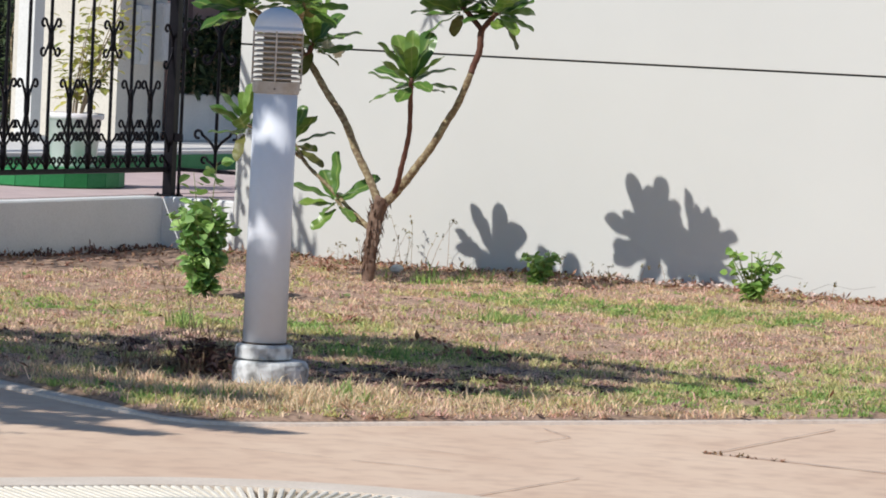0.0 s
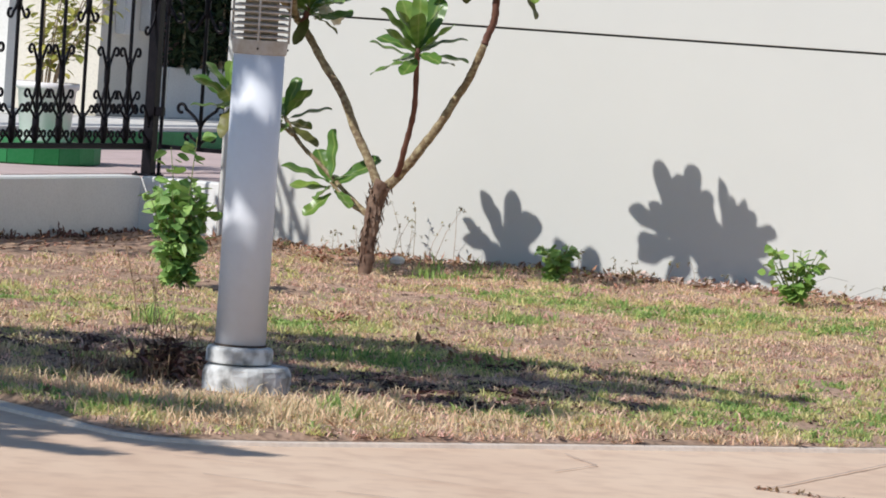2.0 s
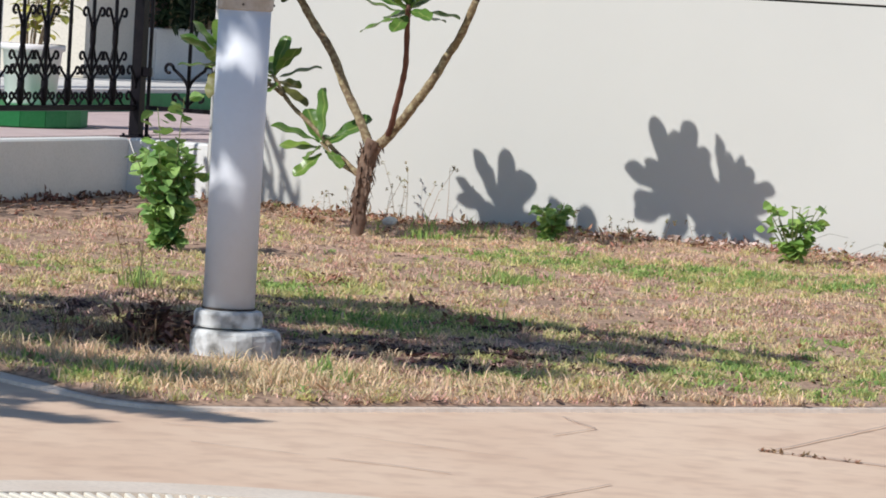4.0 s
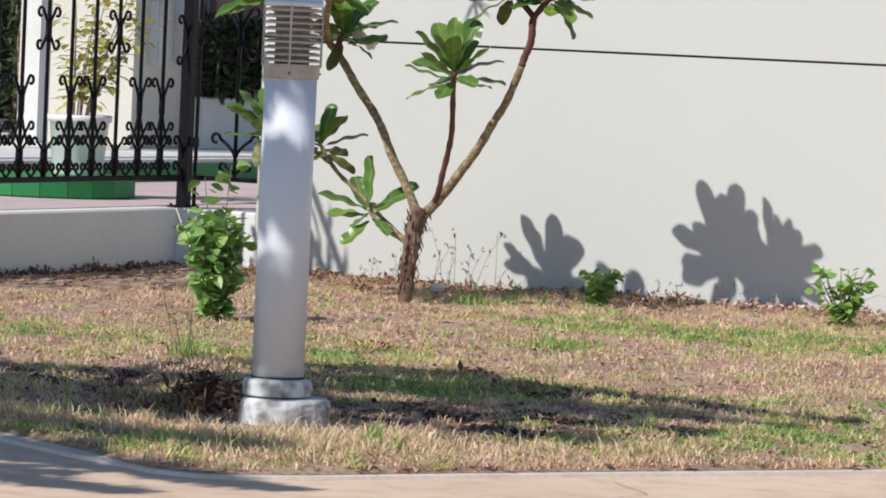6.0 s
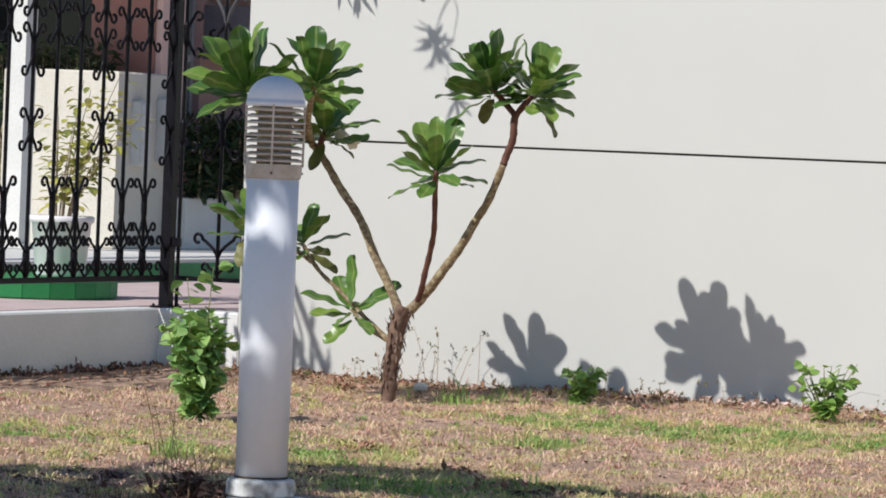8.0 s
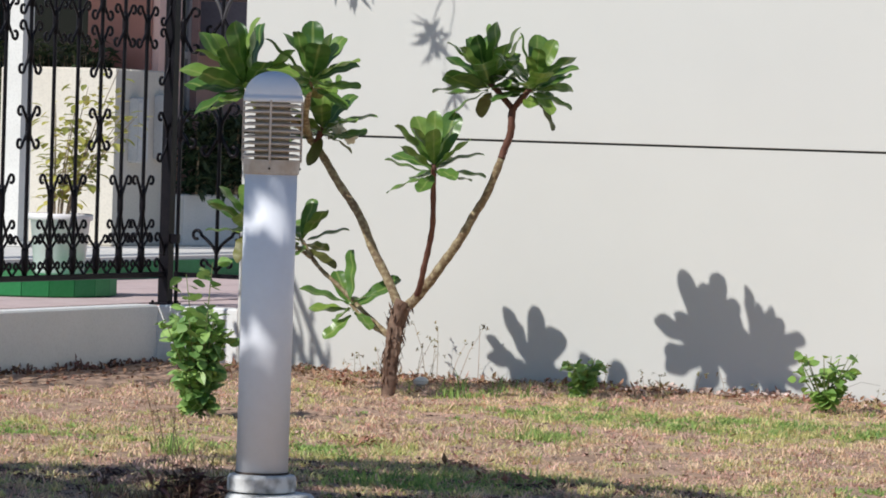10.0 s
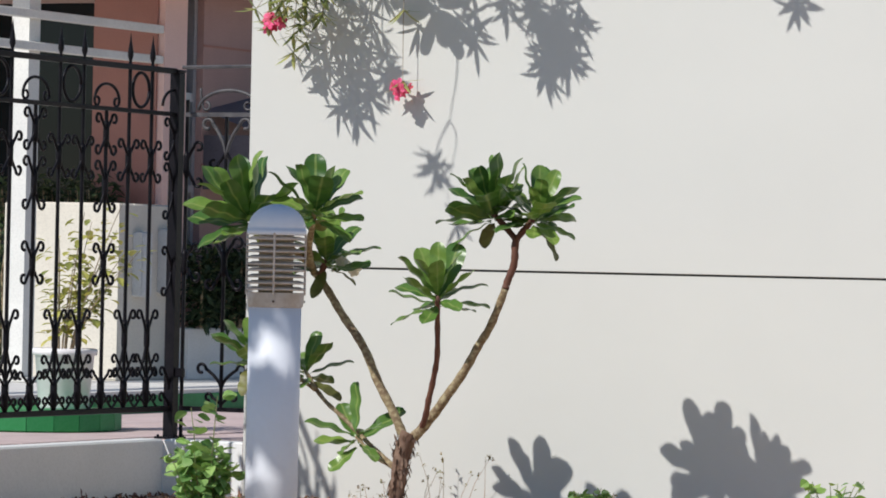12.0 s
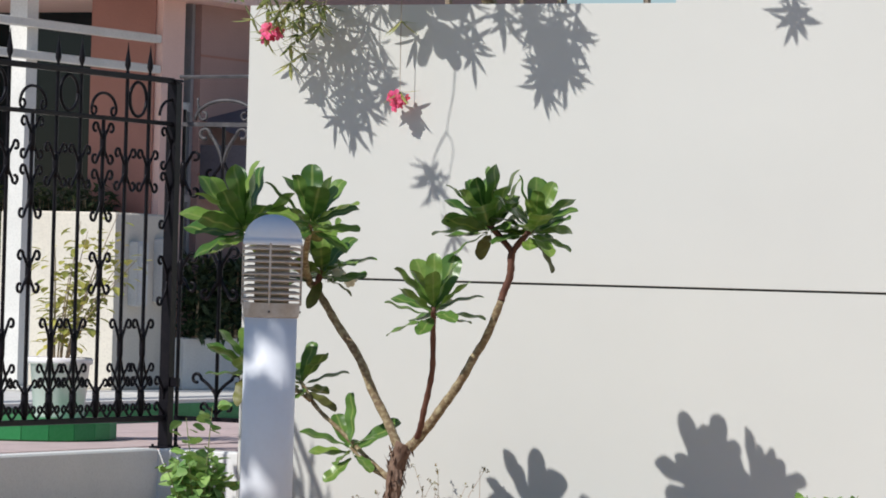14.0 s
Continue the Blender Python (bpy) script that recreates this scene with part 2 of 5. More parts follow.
# ---- mesh helpers ----
class Shape:
    """Vertices and faces gathered for one mesh."""

    def __init__(self):
        self.v, self.f = [], []

    def poly(self, pts):
        k = len(self.v)
        self.v += [tuple(p) for p in pts]
        self.f.append(tuple(range(k, k + len(pts))))
        return self

    def box(self, x0, x1, y0, y1, z0, z1, bevel=0.0):
        k = len(self.v)
        if bevel <= 0:
            self.v += [(x, y, z) for z in (z0, z1) for x, y in ((x0, y0), (x1, y0), (x1, y1), (x0, y1))]
            self.f += [tuple(k + i for i in q) for q in ((3, 2, 1, 0), (4, 5, 6, 7), (0, 1, 5, 4), (1, 2, 6, 5), (2, 3, 7, 6), (3, 0, 4, 7))]
            return self
        b = bevel
        rings = []
        for z, s in ((z0, b), (z0 + b, 0), (z1 - b, 0), (z1, b)):
            rings.append([(x0 + s + b * (s == 0) * 0, y0 + s, z), (x1 - s, y0 + s, z), (x1 - s, y1 - s, z), (x0 + s, y1 - s, z)])
        for r in rings:
            self.v += r
        for i in range(3):
            for j in range(4):
                a, c = k + i * 4 + j, k + i * 4 + (j + 1) % 4
                self.f.append((a, c, c + 4, a + 4))
        self.f += [(k + 3, k + 2, k + 1, k), (k + 12, k + 13, k + 14, k + 15)]
        return self

    def lathe(self, profile, centre=(0, 0, 0), n=32, wobble=0.0):
        k = len(self.v)
        for r, z in profile:
            for i in range(n):
                a = 2 * math.pi * i / n
                q = r * (1 + wobble * noise.noise((math.cos(a) * 2, math.sin(a) * 2, z * 30)))
                self.v.append((centre[0] + q * math.cos(a), centre[1] + q * math.sin(a), centre[2] + z))
        for i in range(len(profile) - 1):
            for j in range(n):
                a, b = k + i * n + j, k + i * n + (j + 1) % n
                self.f.append((a, b, b + n, a + n))
        self.f.append(tuple(k + j for j in reversed(range(n))))
        self.f.append(tuple(k + (len(profile) - 1) * n + j for j in range(n)))
        return self

    def tube(self, pts, radii, n=8):
        """A tube through pts; radii is one number or one for each point."""
        pts = [Vector(p) for p in pts]
        if not isinstance(radii, (list, tuple)):
            radii = [radii] * len(pts)
        k = len(self.v)
        ref = None
        for i, p in enumerate(pts):
            way = (pts[min(i + 1, len(pts) - 1)] - pts[max(i - 1, 0)])
            way = way.normalized() if way.length > 1e-9 else Vector((0, 0, 1))
            if ref is None:
                ref = way.orthogonal().normalized()
            else:
                ref = (ref - way * ref.dot(way))
                ref = ref.normalized() if ref.length > 1e-6 else way.orthogonal().normalized()
            side = way.cross(ref)
            for j in range(n):
                a = 2 * math.pi * j / n
                self.v.append(tuple(p + radii[i] * (math.cos(a) * ref + math.sin(a) * side)))
        for i in range(len(pts) - 1):
            for j in range(n):
                a, b = k + i * n + j, k + i * n + (j + 1) % n
                self.f.append((a, b, b + n, a + n))
        self.f.append(tuple(k + j for j in reversed(range(n))))
        self.f.append(tuple(k + (len(pts) - 1) * n + j for j in range(n)))
        return self

    def blade(self, p, way, up, length, width, fold=0.25, droop=0.2, shape=(0.0, 0.75, 1.0, 0.8, 0.0)):
        """A small folded leaf from p along way; up is its upper side."""
        way, up = Vector(way).normalized(), Vector(up)
        side = way.cross(up)
        side = side.normalized() if side.length > 1e-6 else way.orthogonal().normalized()
        nrm = side.cross(way)
        k, n = len(self.v), len(shape)
        p = Vector(p)
        for i, s in enumerate(shape):
            t = i / (n - 1)
            c = p + way * length * t - nrm * (droop * length * t * t)
            h = side * (width * 0.5 * max(s, 0.06))
            lift = nrm * (fold * width * 0.5 * s)
            self.v += [tuple(c - h + lift), tuple(c), tuple(c + h + lift)]
        for i in range(n - 1):
            a = k + 3 * i
            self.f += [(a, a + 1, a + 4, a + 3), (a + 1, a + 2, a + 5, a + 4)]
        return self

    def mesh(self, name, material, smooth=False, origin=(0, 0, 0)):
        me = bpy.data.meshes.new(name)
        o = origin
        me.from_pydata([(x - o[0], y - o[1], z - o[2]) for x, y, z in self.v], [], self.f)
        me.materials.append(material)
        if smooth:
            me.polygons.foreach_set("use_smooth", [True] * len(me.polygons))
        me.update()
        return me


ORIGIN = {}


def setting(name, shape, material, label="", smooth=False, category=""):
    ob = new(name, shape.mesh(name, material, smooth))
    ORIGIN[ob.name] = (0, 0, 0)
    return tagged(ob, label, category or name.split("_")[0], kind="structure")


def thing(name, at, label, category, group="", kind=""):
    ob = new(name)
    ob.empty_display_size = 0.05
    ob.location = at
    ORIGIN[ob.name] = tuple(at)
    return tagged(ob, label, category, group, kind)


def part(name, shape, material, parent, label="", smooth=False, kind=""):
    o = ORIGIN[parent.name]
    ob = new(name, shape.mesh(name, material, smooth, o))
    ob.parent = parent
    ORIGIN[ob.name] = o
    return tagged(ob, label, kind=kind)


def piece(name, data, parent, m):
    """One of many alike pieces on shared mesh data; m is its pose in the world."""
    ob = new(name, data)
    ob.parent = parent
    ob.matrix_basis = Matrix.Translation(-Vector(ORIGIN[parent.name])) @ m
    return ob


rng = random.Random(7)


# ---- pool, deck, lawn ----
POOL_CORE = [(5.02, -8.80), (2.6, -12.0), (7.4, -12.7), (8.9, -9.5)]


def pool_outline(r, arc=28):
    """The rounded outline at distance r round the pool's core, counter-clockwise."""
    pts = []
    k = len(POOL_CORE)
    for i in range(k):
        a, b, c = (Vector(POOL_CORE[(i + j) % k]) for j in (-1, 0, 1))
        n1 = Vector(((b - a).y, -(b - a).x)).normalized()
        n2 = Vector(((c - b).y, -(c - b).x)).normalized()
        a1 = math.atan2(n1.y, n1.x)
        turn = (math.atan2(n2.y, n2.x) - a1) % (2 * math.pi)
        for j in range(arc + 1):
            q = a1 + turn * j / arc
            pts.append((b.x + r * math.cos(q), b.y + r * math.sin(q)))
    return pts


def ring(shape, r0, z0, r1, z1):
    a, b = pool_outline(r0), pool_outline(r1)
    n = len(a)
    k = len(shape.v)
    shape.v += [(x, y, z0) for x, y in a] + [(x, y, z1) for x, y in b]
    shape.f += [(k + i, k + n + i, k + n + (i + 1) % n, k + (i + 1) % n) for i in range(n)]
    return shape


def rings(profile):
    """One connected band round the pool through (distance, height) steps."""
    s, n = Shape(), len(pool_outline(1.0))
    for r_, z_ in profile:
        s.v += [(x, y, z_) for x, y in pool_outline(r_)]
    for k in range(len(profile) - 1):
        s.f += [(k * n + i, (k + 1) * n + i, (k + 1) * n + (i + 1) % n, k * n + (i + 1) % n) for i in range(n)]
    return s


R_OUT, R_GO, R_GI, R_IN = 0.97, 0.80, 0.565, 0.43
far = rings([(14, -0.03), (30, -0.035), (120, -0.04), (1500, -0.05)])
setting("ground", far, M_FAR, "pale sandy ground reaching to the horizon")
deck = rings([(R_OUT, -0.012), (2.2, -0.012), (5, -0.016), (14, -0.028)])
deck_ob = setting("pavement", deck, M_DECK, "pink-beige stamped concrete pool deck, fine cracks", category="pavement")
cop = rings([(R_GO + 0.004, -0.10), (R_GO + 0.005, 0.0), (R_OUT - 0.01, 0.0), (R_OUT + 0.002, -0.03)])
setting("pool_border", cop, M_COPING, "narrow pale stone border round the pool channel", category="border")
chan = Shape()
ring(chan, R_GI, -0.10, R_GO, -0.10)
setting("drain_channel", chan, M_CHANNEL, "dark overflow channel under the grate", category="channel")
lip = rings([(R_IN, -0.02), (R_IN + 0.02, -0.002), (R_GI, 0.0), (R_GI + 0.001, -0.10)])
setting("pool_lip", lip, M_LIP, "pale wet mosaic lip between channel and pool", smooth=False, category="pool edge")
shell = Shape()
ring(shell, R_IN - 0.001, -1.3, R_IN - 0.001, -0.02)
shell.f = [tuple(reversed(q)) for q in shell.f]
shell.poly([(x, y, -1.3) for x, y in pool_outline(R_IN)])
pool_shell = setting("pool_wall", shell, M_GROUT, "pool wall with dark blue mosaic tiles and pale grout", category="pool")
water = Shape().poly([(x, y, -0.085) for x, y in pool_outline(R_IN - 0.004)])
setting("water", water, M_WATER, "clear blue pool water", category="water")

# Lawn between the deck, the garden wall and the low platform wall.
LAWN = [(-0.39, 0.0), (-0.39, -4.42), (1.6, -5.60), (2.55, -6.16), (3.0, -6.43), (3.30, -6.60), (3.48, -6.73), (3.60, -6.79),
        (3.71, -6.80), (3.81, -6.755), (3.93, -6.62), (4.07, -6.41), (4.33, -6.03), (4.87, -5.27), (6.4, -3.0), (8.42, 0.0)]


def resample(poly, step):
    out = []
    for i in range(len(poly)):
        a, b = Vector(poly[i]), Vector(poly[(i + 1) % len(poly)])
        n = max(1, round((b - a).length / step))
        out += [a.lerp(b, j / n) for j in range(n)]
    return out


def lawn_height(x, y):
    edge = min(1.0, max(0.0, -y / 0.6))
    return 0.012 + 0.016 * noise.noise((x * 1.3, y * 1.3, 0.3)) + 0.007 * noise.noise((x * 6, y * 6, 2.0)) + 0.010 * noise.noise((x * 13, y * 13, 5.0)) + 0.02 * (1 - edge)


rim = resample(LAWN, 0.06)
mid = Vector((3.0, -2.6))
lawn = Shape()
RINGS = 90
for i in range(RINGS + 1):
    s = i / RINGS
    for p in rim:
        q = mid.lerp(p, s)
        lawn.v.append((q.x, q.y, lawn_height(q.x, q.y) if s < 0.999 else 0.0))
n_rim = len(rim)
for i in range(RINGS):
    for j in range(n_rim):
        a, b = i * n_rim + j, i * n_rim + (j + 1) % n_rim
        lawn.f.append((a, b, b + n_rim, a + n_rim))
setting("lawn", lawn, M_SOIL, "patchy dry lawn soil, pinkish brown with faded green", smooth=True, category="lawn")

# Pale edging strip between deck and lawn.
edge_pts = [Vector(p) for p in LAWN[1:]]
kerb = Shape()
for i, p in enumerate(edge_pts):
    d = (edge_pts[min(i + 1, len(edge_pts) - 1)] - edge_pts[max(i - 1, 0)]).normalized()
    out = Vector((d.y, -d.x))
    w = 0.055 if p.x < 3.4 else 0.014
    kerb.v += [(p.x, p.y, -0.02), (p.x, p.y, -0.001), (p.x + out.x * w, p.y + out.y * w, -0.004), (p.x + out.x * (w + 0.006), p.y + out.y * (w + 0.006), -0.02)]
for i in range(len(edge_pts) - 1):
    for k in range(3):
        a = 4 * i + k
        kerb.f.append((a, a + 1, a + 5, a + 4))
setting("kerb", kerb, M_KERB, "thin pale edging between lawn and deck", category="kerb")


# Joints and hairline cracks of the deck, laid a little above it.
def joint(shape, pts, width):
    for i in range(len(pts) - 1):
        a, b = Vector(pts[i]), Vector(pts[i + 1])
        n = max(2, round((b - a).length / 0.05))
        d = (b - a).normalized()
        s = Vector((-d.y, d.x))
        last = None
        for j in range(n + 1):
            q = a.lerp(b, j / n) + s * 0.006 * noise.noise((q_seed(a, b), j * 0.7, 0))
            h = width * (0.55 + 0.45 * noise.noise((j * 1.3, q_seed(a, b), 4)))
            now = ((q + s * h).to_tuple(), (q - s * h).to_tuple())
            if last:
                shape.poly([(*last[0], -0.0085), (*last[1], -0.0085), (*now[1], -0.0085), (*now[0], -0.0085)])
            last = now


def q_seed(a, b):
    return a.x * 3.1 + b.y * 1.7


cracks = Shape()
for pts, w in (([(4.594, -6.471), (4.60, -6.253)], 0.004), ([(4.443, -6.096), (4.597, -6.253)], 0.0035), ([(5.03, -6.318), (5.28, -6.345), (5.7, -6.40)], 0.009),
               ([(5.06, -6.296), (5.056, -5.789), (5.05, -5.35)], 0.005), ([(5.037, -7.845), (5.05, -7.42), (5.06, -7.2)], 0.0045),
               ([(4.457, -7.307), (4.60, -7.30), (4.75, -7.32)], 0.005), ([(4.12, -7.30), (4.40, -7.30)], 0.003), ([(3.9, -7.05), (4.1, -7.03)], 0.003), ([(4.3, -6.9), (4.75, -6.95)], 0.0025)):
    joint(cracks, pts, w)
crack_ob = new("crack", cracks.mesh("crack", M_CRACK))
crack_ob.parent = deck_ob
tagged(crack_ob, "dark hairline joints in the deck", kind="stuff")
moss = Shape()
for i in range(26):
    t = rng.random()
    x, y = 5.03 + 0.26 * t, -6.318 - 0.03 * t + rng.gauss(0, 0.006)
    for j in range(3):
        moss.blade((x, y, -0.012), (rng.gauss(0, 1), rng.gauss(0, 1), 0.9), (0, 0, 1), rng.uniform(0.006, 0.015), 0.007)
tagged(new("joint_weeds", moss.mesh("joint_weeds", M_LITTER)), "dry brown weeds in a deck joint", "weeds", kind="stuff")

# ---- garden wall, platform and low wall ----
wall = Shape()
wall.box(0.0, 14.0, 0.0, 0.2, -0.1, 0.9962)
wall.box(0.02, 13.98, 0.018, 0.18, 0.9962, 1.0045)
wall.box(0.0, 1.935, 0.0, 0.2, 1.0045, 2.131, 0.0015)
wall.box(1.935, 14.0, 0.0, 0.2, 1.0045, 2.143, 0.0015)
setting("wall_north", wall, M_WALL, "cream-white rendered garden wall with one horizontal groove", category="wall")
# dark strip inside the groove, painted in place of its shade
gr = Shape().box(0.012, 13.99, 0.012, 0.19, 0.9959, 1.0041)
setting("trim_groove", gr, M_GROOVE, "dark strip painting the shade inside the wall's horizontal groove", category="trim")
peel = Shape()
for pts in ([(2.55, 0.03), (2.64, 0.07), (2.70, 0.075), (2.78, 0.11), (2.86, 0.10)], [(2.90, 0.05), (2.98, 0.085), (3.10, 0.07), (3.2, 0.09)], [(2.70, 0.075), (2.75, 0.05)], [(2.3, 0.02), (2.4, 0.045), (2.47, 0.035)]):
    peel.tube([(x, 0.0, z) for x, z in pts], 0.0011, 5)
wall_ob = bpy.data.objects["wall_north"]
tagged(part("paint_crack", peel, M_PEEL, wall_ob), "fine cracks in the paint near the ground", kind="stuff")
plat = Shape()
plat.box(-9, -0.40, -7.0, 12.0, -0.1, 0.258)
plat.box(-0.40, 0.0, 0.004, 12.0, -0.1, 0.258)
setting("platform", plat, M_PAVE, "raised terrace with pinkish paving", category="terrace")
low = Shape()
low.box(-0.50, -0.388, -4.42, 0.0, -0.1, 0.262, 0.008)
low.box(-0.388, -0.003, 0.0, 0.10, -0.1, 0.262, 0.008)
setting("wall_low", low, M_WALL_DIRTY, "low white-painted retaining wall, dirty at its foot", category="low wall")
shutter_wall = Shape().box(-0.2, 14.0, 12.0, 12.2, -0.1, 3.0)
setting("wall_rear", shutter_wall, M_WHITE, "plain rendered rear wall", category="wall")

# paving slabs of the terrace near the gate
slab = Shape().box(-0.196, 0.196, -0.196, 0.196, 0.0, 0.006, 0.002).mesh("slab", M_PAVE)
plat_ob = bpy.data.objects["platform"]
for i in range(4):
    for j in range(13):
        piece("slab", slab, plat_ob, pose(-0.72 - 0.4 * i, -1.5 + 0.4 * j, 0.2575, 0, 0, 0))

step = Shape().box(-9, -1.95, -6, 12, 0.2, 0.372)
setting("step", step, M_WHITE, "terrace step with a white tread", category="step")
riser = Shape().box(-1.952, -1.940, -6, 12, 0.262, 0.352)
setting("trim_riser", riser, M_GREEN, "green-painted step riser", category="trim")


# ---- the wrought-iron fence ----
def scroll_parts(owner, material, calls, plane):
    for foot, side, height, reach, curl, thick, *down in calls:
        s = Shape()
        jscroll(s, foot, side, height, reach, curl, plane, thick, bool(down and down[0]))
        part("scroll", s, material, owner, smooth=True)


def jscroll(shape, foot, side, height, reach, curl, plane, thick, down=False):
    """A stem that leaves a bar at foot, rises (or falls) by height and curls outwards."""
    u, v = plane
    s = -1 if down else 1
    pts = []
    for i in range(7):
        t = i / 6
        pts.append(Vector(foot) + v * (s * height * t) + u * (side * (reach - curl) * t * t))
    c = Vector(foot) + v * (s * height) + u * (side * reach)
    for i in range(13):
        a = math.pi - 2 * math.pi * 0.82 * i / 12
        q = curl * (1 - 0.35 * i / 12)
        pts.append(c + u * (side * q * math.cos(a)) + v * (s * q * math.sin(a)))
    shape.tube(pts, thick, 5)


FX = -0.43
POST_Y = 0.128
BARS = [-0.082 - 0.181 * i for i in range(16)]
fence = thing("iron_fence", (FX, -1.0, 0.2635), "black wrought-iron fence with scrolls and spikes on a low wall", "fence")
PY, PZ = Vector((0, 1, 0)), Vector((0, 0, 1))
part("post", Shape().box(FX - 0.023, FX + 0.023, POST_Y - 0.023, POST_Y + 0.023, 0.2635, 1.815, 0.004), M_IRON, fence, "thick black square post")
part("post_cap", Shape().box(FX - 0.027, FX + 0.027, POST_Y - 0.027, POST_Y + 0.027, 1.815, 1.827, 0.004), M_IRON, fence)
part("base_plate", Shape().box(FX - 0.05, FX + 0.05, POST_Y - 0.05, POST_Y + 0.05, 0.2585, 0.2675, 0.002), M_IRON, fence)
for dx, dy in ((-1, -1), (1, -1), (1, 1), (-1, 1)):
    part("bolt", Shape().lathe([(0.007, 0.0), (0.007, 0.006), (0.004, 0.009)], (FX + 0.038 * dx, POST_Y + 0.038 * dy, 0.2675), 6), M_IRON, fence)
for z, h in ((1.82, 0.012), (1.637, 0.009), (0.387, 0.012)):
    part("rail", Shape().box(FX - 0.012, FX + 0.012, -3.0, POST_Y - 0.023, z - h, z + h, 0.003), M_IRON, fence)


def double_scroll(owner, material, bar, plane, low_z, high_z, reach, curl, thick, sides=(1, -1)):
    """Stems that leave a bar at mid-height and end in an upper and a lower curl on each side."""
    z = 0.5 * (low_z + high_z)
    for s in sides:
        scroll_parts(owner, material, [((bar[0], bar[1], z - 0.02), s, high_z - z + 0.02, reach, curl, thick), ((bar[0], bar[1], z + 0.02), s, z + 0.02 - low_z, reach, curl, thick, True)], plane)
    part("sleeve", Shape().tube([(*bar, z - 0.055), (*bar, z - 0.035), (*bar, z + 0.035), (*bar, z + 0.055)], [0.009, 0.0135, 0.0135, 0.009], 8), material, owner, smooth=True)


def foot_scrolls(owner, material, bar, sides=(1, -1)):
    """The lattice of crossing stems and small curls above the bottom rail."""
    for s in sides:
        scroll_parts(owner, material, [((*bar, 0.47), s, 0.07, 0.072, 0.018, 0.006), ((*bar, 0.395), s, 0.040, 0.066, 0.016, 0.006)], (PY, PZ))
        part("foot_bar", Shape().tube([(bar[0], bar[1] + s * 0.012, 0.475), (bar[0], bar[1] + s * 0.05, 0.43), (bar[0], bar[1] + s * 0.088, 0.398)], 0.0055, 5), material, owner)
    part("sleeve", Shape().tube([(*bar, 0.40), (*bar, 0.42), (*bar, 0.50), (*bar, 0.53)], [0.010, 0.0155, 0.0155, 0.009], 8), material, owner, smooth=True)


for i, y in enumerate(BARS):
    part("bar", Shape().tube([(FX, y, 0.387), (FX, y, 1.82 if i % 3 != 2 else 1.637)], 0.0082, 6), M_IRON, fence)
    if i % 3 != 2:
        part("spike", Shape().lathe([(0.006, 0.0), (0.0085, 0.008), (0.006, 0.02), (0.013, 0.04), (0.012, 0.06), (0.005, 0.10), (0.001, 0.135)], (FX, y, 1.825), 8), M_IRON, fence, smooth=True)
        double_scroll(fence, M_IRON, (FX, y), (PY, PZ), 1.362, 1.497, 0.064, 0.021, 0.0066)
        for s in (1, -1):
            scroll_parts(fence, M_IRON, [((FX, y, 0.655), s, 0.130, 0.066, 0.021, 0.0066), ((FX, y, 0.49), s, 0.112, 0.080, 0.019, 0.0062), ((FX, y, 0.715), s, 0.165, 0.066, 0.019, 0.0062, True)], (PY, PZ))
        part("sleeve", Shape().tube([(FX, y, 0.63), (FX, y, 0.66), (FX, y, 0.73), (FX, y, 0.765)], [0.009, 0.0135, 0.0135, 0.009], 8), M_IRON, fence, smooth=True)
    else:
        for low_z, high_z in ((1.468, 1.595), (1.23, 1.40), (0.93, 1.058)):
            double_scroll(fence, M_IRON, (FX, y), (PY, PZ), low_z, high_z, 0.062, 0.022, 0.0066)
        bow = [(FX, y + 0.098 * math.cos(a), 1.668 + 0.072 * math.sin(a)) for a in [math.pi * k / 16 for k in range(17)]]
        for s in (1, -1):
            curl = [(FX, y + s * (0.076 + q * math.cos(a)), 1.668 - q * math.sin(a)) for a, q in [(math.pi * k / 6, 0.022 * (1 - 0.04 * k)) for k in range(10)]]
            part("scroll", Shape().tube(curl, 0.0062, 5), M_IRON, fence, smooth=True)
        part("bow", Shape().tube(bow, 0.0068, 5), M_IRON, fence, smooth=True)
    foot_scrolls(fence, M_IRON, (FX, y))
for i in range(0, 15, 3):
    y = 0.5 * (BARS[i] + BARS[i + 1])
    part("oval", Shape().tube([(FX, y + 0.068 * math.cos(a), 1.727 + 0.072 * math.sin(a)) for a in [2 * math.pi * k / 20 for k in range(21)]], 0.0075, 6), M_IRON, fence, smooth=True)
# the post carries half a bow and half scrolls towards the bars
part("bow", Shape().tube([(FX, POST_Y - 0.022 - 0.098 * math.sin(a), 1.668 + 0.072 * math.cos(a)) for a in [math.pi / 2 * k / 8 for k in range(9)]], 0.0068, 5), M_IRON, fence, smooth=True)
for foot, height, down in ((1.53, 0.07, False), (1.53, 0.07, True), (1.31, 0.10, False), (1.31, 0.10, True), (0.97, 0.085, False), (0.97, 0.085, True), (0.47, 0.075, False), (0.40, 0.036, False)):
    scroll_parts(fence, M_IRON, [((FX, POST_Y - 0.022, foot), -1, height, 0.058, 0.02, 0.0066, down)], (PY, PZ))

